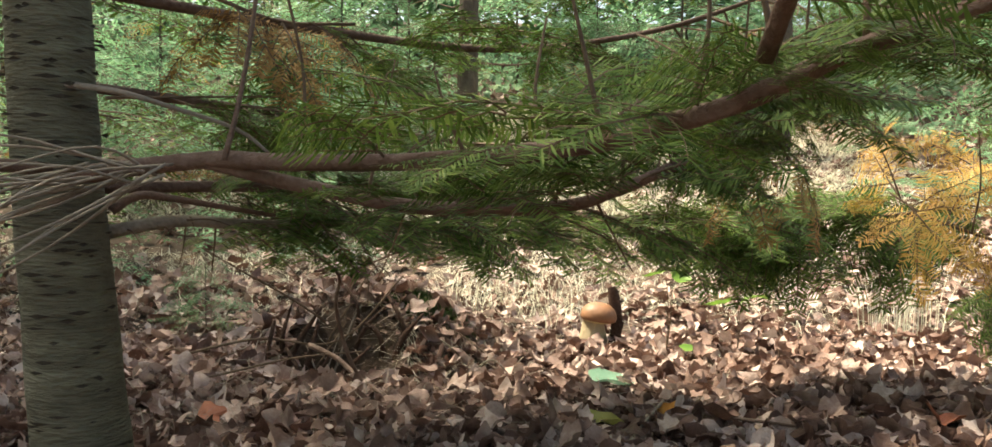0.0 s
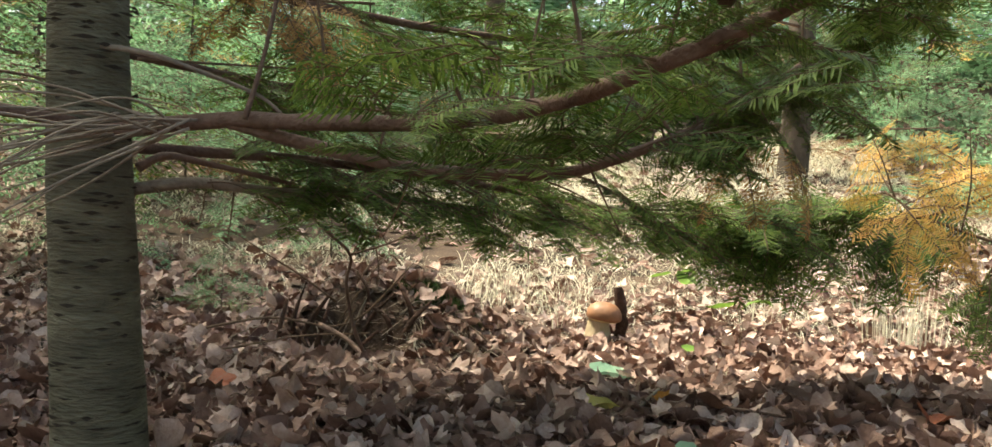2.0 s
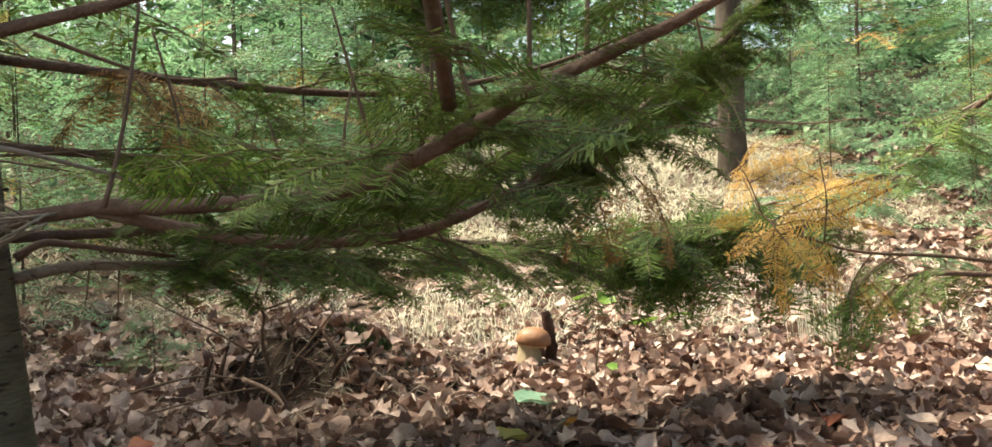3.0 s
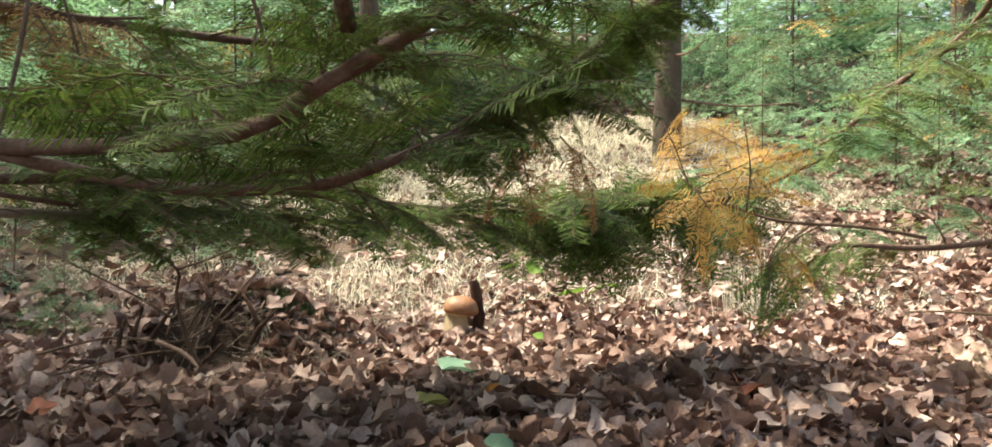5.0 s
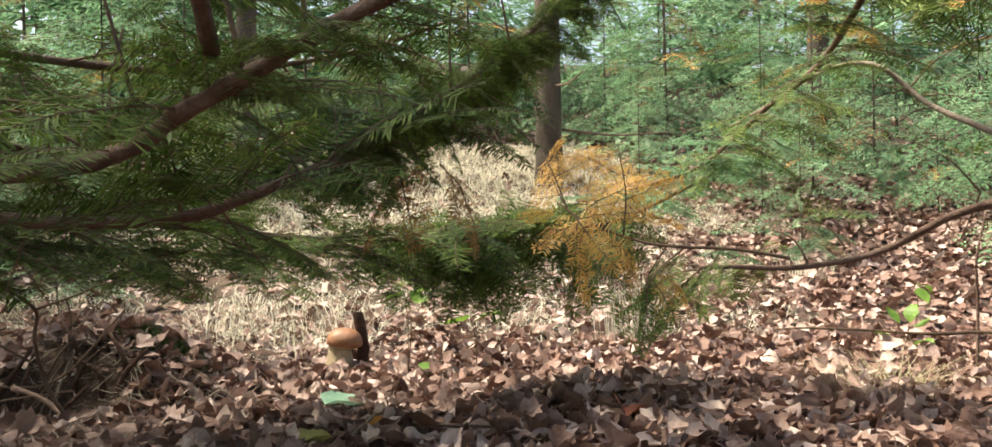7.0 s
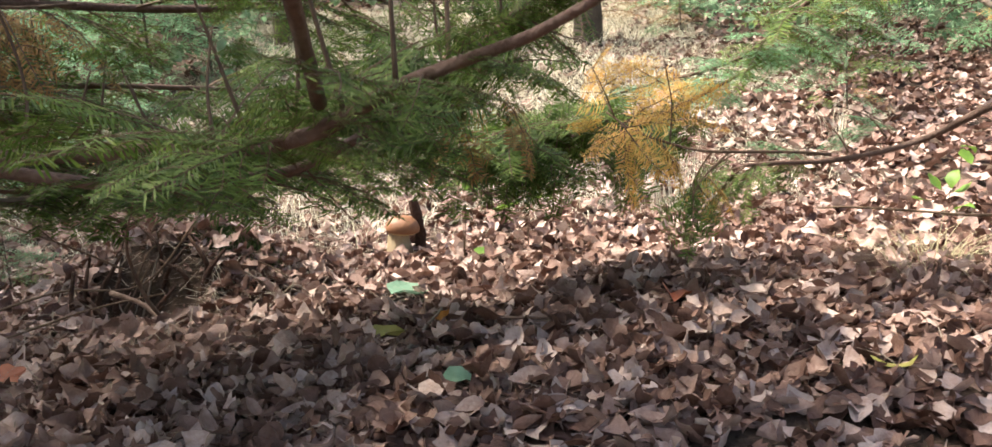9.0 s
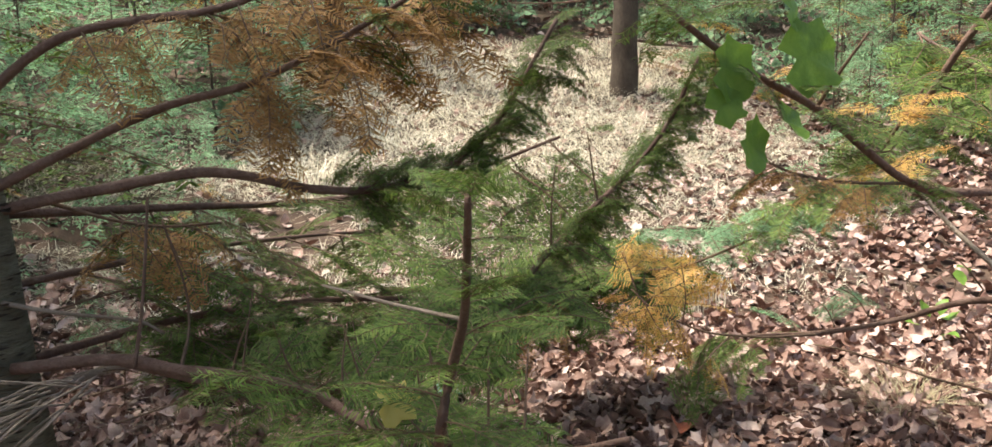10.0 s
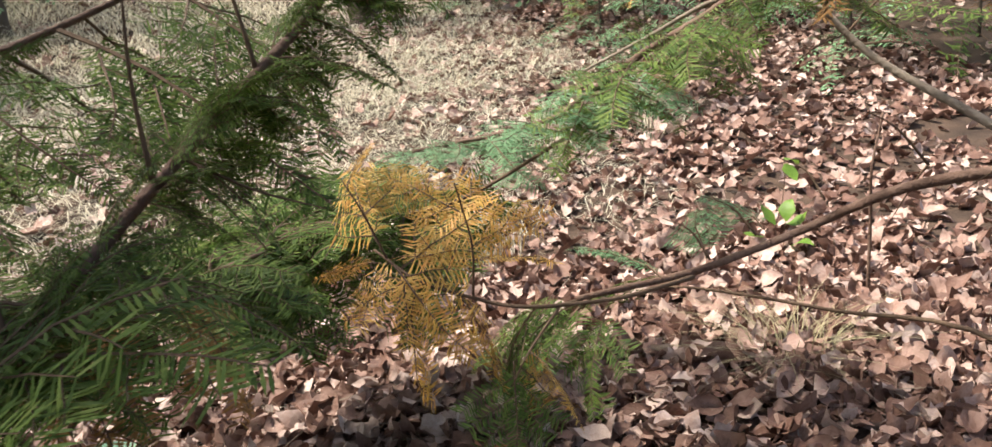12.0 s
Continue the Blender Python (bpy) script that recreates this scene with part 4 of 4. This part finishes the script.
# brown patches of dry bracken, added as browned fir fronds
for k, (x, y) in enumerate(((3.1, 8.0), (3.5, 8.4), (-1.8, 5.9))):
    dead = thing("dead_bough", "dry brown bracken on the slope, built from fir fronds", "bough", at=(x, y, ground_z(x, y) + 0.05))
    for j in range(3):
        frond(LODR, (0, 0, 0.05 * j), 70 * j + 40 * k, 18, 20, 0.8, dead, "brown_frond")

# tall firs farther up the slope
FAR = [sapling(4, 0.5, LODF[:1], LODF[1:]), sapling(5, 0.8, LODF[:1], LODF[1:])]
for k, o in enumerate(FAR):
    tagged(o, "tall dense fir farther up the slope", "tree", "far firs")
    o.matrix_basis = pose(3.5 - 4 * k, 16.5, ground_z(3.5 - 4 * k, 16.5) - 0.1) @ Matrix.Scale(2.0, 4)
for k in range(26):
    x = -15 + 36 * (k / 25) + rt.uniform(-0.6, 0.6)
    y = 15.5 + rt.uniform(-0.6, 1.0) + 2.6 * (k % 3)
    if 0.5 < x < 9.5 and k % 2:
        continue
    src = FAR[k % 2]
    keep_scale = src.scale.copy()
    src.scale = (1, 1, 1)
    c = copy_thing(src, pose(x, y, ground_z(x, y) - 0.1, 0, 0, rt.uniform(0, 360)) @ Matrix.Scale(rt.uniform(1.7, 2.8), 4))
    src.scale = keep_scale
    tagged(c, "tall dense fir farther up the slope", "tree", "far firs")


# ---- mushroom ----
def lathe(profile, n=28, wobble=0.0, seed=0):
    verts, faces = [], []
    for r, z in profile:
        for k in range(n):
            a = 2 * math.pi * k / n
            w = 1 + wobble * noise.noise((math.cos(a) * 1.3 + seed, math.sin(a) * 1.3, z * 8))
            verts.append((r * w * math.cos(a), r * w * math.sin(a), z))
    for j in range(len(profile) - 1):
        for k in range(n):
            a, b = j * n + k, j * n + (k + 1) % n
            faces.append((a, b, b + n, a + n))
    return verts, faces


mz = ground_z(0.36, 3.16) - 0.01
mushroom = thing("mushroom", "large brown-capped mushroom with thick pale stem growing among fallen leaves", "mushroom", at=(0.365, 3.16, mz))
v, f = lathe([(0.001, -0.02), (0.050, -0.015), (0.056, 0.012), (0.051, 0.05), (0.043, 0.085), (0.037, 0.115), (0.035, 0.135)], 28, 0.15, 1)
child(new("stem", mesh_from("stem", v, f, [M_STEM], True)), mushroom)
v, f = lathe([(0.001, 0.178), (0.018, 0.177), (0.038, 0.172), (0.055, 0.160), (0.066, 0.143), (0.070, 0.124), (0.067, 0.113), (0.061, 0.110)], 32, 0.08, 2)
cap = child(new("cap", mesh_from("cap", v, f, [M_CAP], True)), mushroom, pose(0.008, 0, 0, 0, 6, 0))
v, f = lathe([(0.062, 0.111), (0.052, 0.105), (0.040, 0.103), (0.02, 0.105)], 32, 0.05, 3)
child(new("pore_layer", mesh_from("pore_layer", v, f, [M_PORES], True)), mushroom, pose(0.008, 0, 0, 0, 6, 0))

v, f = tube([(0.075, -0.01, -0.02), (0.085, -0.012, 0.05), (0.088, -0.01, 0.13), (0.075, 0.0, 0.21), (0.07, 0.004, 0.235)], 0.027, 0.017, 10, 5, 0.30, 4)
v = [(x, y * 0.5, z) for x, y, z in v]
stub = tagged(new("rotten_stub", mesh_from("rotten_stub", v, f, [M_DARKWOOD], True)), "dark rotten wood stub leaning beside the mushroom", "stub")
stub.location = (0.365, 3.165, mz)

# ---- small plants, sticks and coloured leaves ----
def leaf_at(name, ti, p, rot, size, mat, label, cat="leaf", group="", wide=1.0):
    tv, tf = TEMPL[ti]
    ob = tagged(new(name, mesh_from(name, [(x * size, y * size * wide, z * size) for x, y, z in tv], tf, [mat], True)), label, cat, group)
    ob.matrix_basis = pose(*p, *rot)
    return ob


def on_ground(x, y, up=0.022):
    return (x, y, ground_z(x, y) + up)


leaf_at("green_leaf", 5, on_ground(0.36, 2.56, 0.03), (8, 4, -22), 0.15, M_PALELEAF, "blue-green fallen leaf lying on brown litter")
leaf_at("rust_leaf", 1, on_ground(-0.70, 2.02, 0.03), (8, -6, 20), 0.12, M_REDLEAF, "rust-red curled fallen leaf on the litter")
leaf_at("orange_leaf", 7, on_ground(0.43, 2.05, 0.035), (20, -15, 40), 0.07, M_ORANGELEAF, "small orange fallen leaf beside a twig")
leaf_at("rust_leaf", 3, on_ground(1.08, 1.98, 0.035), (12, 10, 70), 0.11, M_REDLEAF, "reddish-brown cupped fallen leaf")
leaf_at("pale_leaf", 6, on_ground(0.41, 1.58, 0.03), (6, 5, 10), 0.11, M_PALELEAF, "pale blue-green leaf lying flat")
leaf_at("yellow_leaf", 8, on_ground(1.38, 1.42, 0.03), (10, 0, 160), 0.10, M_YELLEAF, "yellow-green fallen leaf on the litter")
leaf_at("olive_leaf", 5, on_ground(0.28, 2.03, 0.03), (5, 5, 10), 0.12, M_YELLEAF, "olive-yellow leaf lying on the litter")
leaf_at("pale_leaf", 0, on_ground(0.17, 1.86, 0.03), (5, -10, 80), 0.07, M_LITTER, "pale tan fallen leaf")


def seedling(base, tips, mat, label, size):
    t_ = thing("seedling", label, "plant", "green seedlings")
    b_ = Vector(base)
    for k, (tip, rot) in enumerate(tips):
        q = Vector(tip)
        tube_object("stem", [b_, b_.lerp(q, 0.55) + Vector((0.01, 0, 0.01)), q], 0.0018, 0.001, M_TWIG, t_, 5, 4, 0.05, k)
        tv, tf = TEMPL[5 + k % 3]
        lo = new("leaf", mesh_from("leaf", [((x + 0.5) * size, y * size * 1.25, z * size * 0.6) for x, y, z in tv], tf, [mat], True))
        child(lo, t_, pose(*tip, *rot))
    return t_


gb = on_ground(0.60, 2.95, -0.01)
seedling(gb, [((0.60, 2.97, 0.30), (10, 10, 175)), ((0.615, 2.97, 0.305), (-20, -5, 5)), ((0.62, 2.96, 0.295), (25, 20, -40))], M_GREENLEAF, "bright green three-leaved seedling in the litter", 0.085)
gb = on_ground(0.86, 2.98, -0.01)
seedling(gb, [((0.84, 2.95, 0.20), (15, 5, 185)), ((0.85, 2.95, 0.20), (-15, -12, 10))], M_GREENLEAF, "bright green two-leaved seedling in the litter", 0.12)
gb = on_ground(0.66, 2.88, -0.01)
seedling(gb, [((0.63, 2.86, 0.05), (8, 4, -5))], M_GREENLEAF, "single green leaf close to the ground", 0.10)
gb = on_ground(2.48, 2.75, -0.01)
seedling(gb, [((2.45, 2.72, 0.13), (10, -50, 100)), ((2.50, 2.72, 0.14), (-10, -55, 30)), ((2.53, 2.74, 0.10), (0, -30, -20)), ((2.44, 2.76, 0.08), (0, -20, 170)), ((2.50, 2.70, 0.06), (0, -15, -70))], M_GREENLEAF, "leafy green plant on the brown litter", 0.085)
gb = on_ground(2.85, 3.15, -0.01)
seedling(gb, [((2.85, 3.12, 0.22), (0, 40, -90)), ((2.87, 3.14, 0.24), (0, 20, 10))], M_GREENLEAF, "pale green seedling with hanging leaves", 0.09)

# broad leaves on the branch beside the path
BROAD = [leaf_template("maple", 0.25, 0.25, 51), leaf_template("maple", -0.3, 0.3, 52)]
for k, (p, rot, sz) in enumerate([((0.714, 0.787, 1.254), (78, 12, 20), 0.12), ((0.837, 0.775, 1.272), (82, -12, 10), 0.15), ((0.731, 0.729, 1.140), (75, 40, 30), 0.105), ((0.698, 0.769, 1.194), (78, -30, 0), 0.085), ((0.809, 0.762, 1.171), (40, 30, 15), 0.09), ((0.816, 0.784, 1.347), (70, 10, 40), 0.09)]):
    tv, tf = BROAD[k % 2]
    lo = new("broad_leaf", mesh_from("broad_leaf", [(x * sz, y * sz, z * sz * 0.5) for x, y, z in tv], tf, [M_GREENLEAF], True))
    tagged(lo, "broad green lobed leaf")
    child(lo, leafy, pose(*p, *rot))
for p, rot, sz in [((0.147, 0.468, 0.852), (60, 10, 30), 0.075)]:
    tv, tf = TEMPL[2]
    lo = new("pale_leaf", mesh_from("pale_leaf", [(x * sz, y * sz, z * sz) for x, y, z in tv], tf, [M_YELLEAF], True))
    child(lo, sprig, pose(*p, *rot))

# shrub and sticks
shrub = thing("bare_shrub", "thin bare brown shrub stems rising from the mound", "shrub")
twig([(-0.36, 2.45, ground_z(-0.36, 2.45) - 0.02), (-0.41, 2.33, 0.12), (-0.44, 2.30, 0.27), (-0.425, 2.26, 0.36), (-0.50, 2.20, 0.44), (-0.57, 2.18, 0.52)], 0.007, 0.003, M_LIMB, shrub, 1, "stem")
twig([(-0.425, 2.26, 0.36), (-0.35, 2.3, 0.385), (-0.25, 2.36, 0.42), (-0.05, 2.45, 0.43)], 0.004, 0.0015, M_LIMB, shrub, 2)
twig([(-0.36, 2.30, 0.38), (-0.35, 2.30, 0.33), (-0.352, 2.30, 0.27)], 0.0025, 0.001, M_TWIG, shrub, 3)
twig([(-0.50, 2.45, 0.20), (-0.60, 2.4, 0.28), (-0.72, 2.35, 0.36), (-0.80, 2.3, 0.42)], 0.004, 0.0015, M_TWIG, shrub, 4)


def stick(pts, r0, r1, label, mat=M_LIMB, seed=0):
    return tagged(tube_object("stick", pts, r0, r1, mat, None, 6, 5, 0.12, seed, 0.1), label, "stick", "sticks on the ground")


def gp(x, y, up):
    return (x, y, ground_z(x, y) + up)


stick([gp(-0.56, 2.50, 0.15), gp(-0.47, 2.45, 0.09), gp(-0.38, 2.36, 0.05), gp(-0.14, 1.98, 0.02)], 0.009, 0.006, "brown stick leaning against the mound", M_LIMB, 3)
stick([gp(0.30, 1.80, 0.03), gp(0.36, 1.95, 0.04), gp(0.43, 2.08, 0.06)], 0.006, 0.004, "short grey-brown stick on the litter", M_DEAD, 4)
stick([gp(0.52, 2.02, 0.04), gp(0.68, 1.92, 0.045), gp(0.85, 1.86, 0.03)], 0.005, 0.003, "thin dark twig lying on the litter", M_LIMB, 5)
stick([(1.70, 2.30, 0.20), (1.76, 2.18, 0.215), (1.86, 1.85, 0.235), (1.96, 1.50, 0.24), (2.1, 1.1, ground_z(2.1, 1.1))], 0.003, 0.006, "long thin bare stick propped above the litter", M_TWIG, 6)
stick([gp(2.40, 2.27, -0.02), (2.41, 2.27, 0.25), (2.39, 2.25, 0.40), (2.44, 2.26, 0.56)], 0.006, 0.003, "upright thin reddish stick in the ground", M_LIMB, 7)
stick([gp(-1.1, 2.3, 0.03), gp(-0.85, 2.35, 0.04), gp(-0.6, 2.42, 0.09), gp(-0.4, 2.5, 0.12)], 0.004, 0.003, "thin brown twig across the litter", M_TWIG, 8)
stick([gp(-1.0, 2.6, 0.06), gp(-0.75, 2.62, 0.09), gp(-0.5, 2.66, 0.16), gp(-0.3, 2.7, 0.20)], 0.005, 0.003, "brown twig lying over the mound", M_TWIG, 9)
stick([gp(1.30, 2.02, 0.03), gp(1.20, 1.90, 0.04), gp(1.08, 1.72, 0.03)], 0.004, 0.003, "thin dark twig on the leaves", M_LIMB, 10)
for k in range(22):
    x, y = rl.gauss(-0.45, 0.22), rl.gauss(2.68, 0.12)
    a = rl.uniform(0, 6.28)
    ln = rl.uniform(0.12, 0.3)
    stick([gp(x, y, 0.02), gp(x + math.cos(a) * ln / 2, y + math.sin(a) * ln / 2, rl.uniform(0.03, 0.09)), gp(x + math.cos(a) * ln, y + math.sin(a) * ln, 0.02)], 0.0035, 0.002, "thin dead twig on the mound", M_TWIG if k % 2 else M_DEAD, 100 + k)

# dark tubes added as shade in the hollow under the mound
roots = thing("root_tangle", "dark tubes added as shade in the hollow under the mound", "roots")
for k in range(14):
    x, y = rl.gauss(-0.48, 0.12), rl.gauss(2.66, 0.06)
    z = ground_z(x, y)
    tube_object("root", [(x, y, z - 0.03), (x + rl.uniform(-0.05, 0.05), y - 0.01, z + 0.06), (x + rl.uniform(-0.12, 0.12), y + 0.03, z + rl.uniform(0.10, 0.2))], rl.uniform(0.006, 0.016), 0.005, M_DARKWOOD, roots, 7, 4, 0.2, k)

# moss on top of the mound
mv, mf = [], []
for k in range(1500):
    a, r_ = rl.uniform(0, 6.28), 0.16 * math.sqrt(rl.random())
    x, y = -0.22 + r_ * math.cos(a), 2.86 + 0.6 * r_ * math.sin(a)
    z = ground_z(x, y) + 0.02 + 0.03 * (1 - r_ / 0.16)
    b_ = rl.uniform(0, 6.28)
    i = len(mv)
    mv += [(x, y, z - 0.02), (x + 0.006 * math.cos(b_), y + 0.006 * math.sin(b_), z - 0.018), (x + 0.012 * math.cos(b_ + 0.6), y + 0.012 * math.sin(b_ + 0.6), z + rl.uniform(0.0, 0.02))]
    mf.append((i, i + 1, i + 2))
tagged(new("moss", mesh_from("moss", mv, mf, [M_MOSS])), "dark green moss cushion on the mound", "moss", kind="stuff")

# single fallen leaves nearest the path
LEAFMESH = [mesh_from("leaf", tv, tf, [M_LITTER], True) for tv, tf in FINE]
for k in range(310):
    x, y = rl.uniform(-0.5, 1.9), rl.uniform(1.5, 3.0)
    if is_clear(x, y):
        continue
    lo = new("leaf", LEAFMESH[rl.randrange(len(LEAFMESH))])
    child(lo, ground, Matrix.LocRotScale((x, y, ground_z(x, y) + rl.uniform(0.018, 0.035)), Euler((rl.gauss(0, 0.3), rl.gauss(0, 0.3), rl.uniform(0, 6.28))), Vector((1, rl.uniform(0.75, 1.0), 1)) * rl.uniform(0.06, 0.11)))

# unseen firs added to close the place and light behind and beside the path
for k, (x, y) in enumerate(((-8.5, -3.0), (-9.5, 1.0), (-5.0, -8.0), (0.5, -9.0), (5.5, -8.0), (9.5, -3.0), (10.5, 2.0), (-9.0, 5.5))):
    src = FAR[k % 2]
    keep_scale = src.scale.copy()
    src.scale = (1, 1, 1)
    copy_thing(src, pose(x, y, ground_z(x, y) - 0.1, 0, 0, 50 * k) @ Matrix.Scale(2.0, 4))
    src.scale = keep_scale
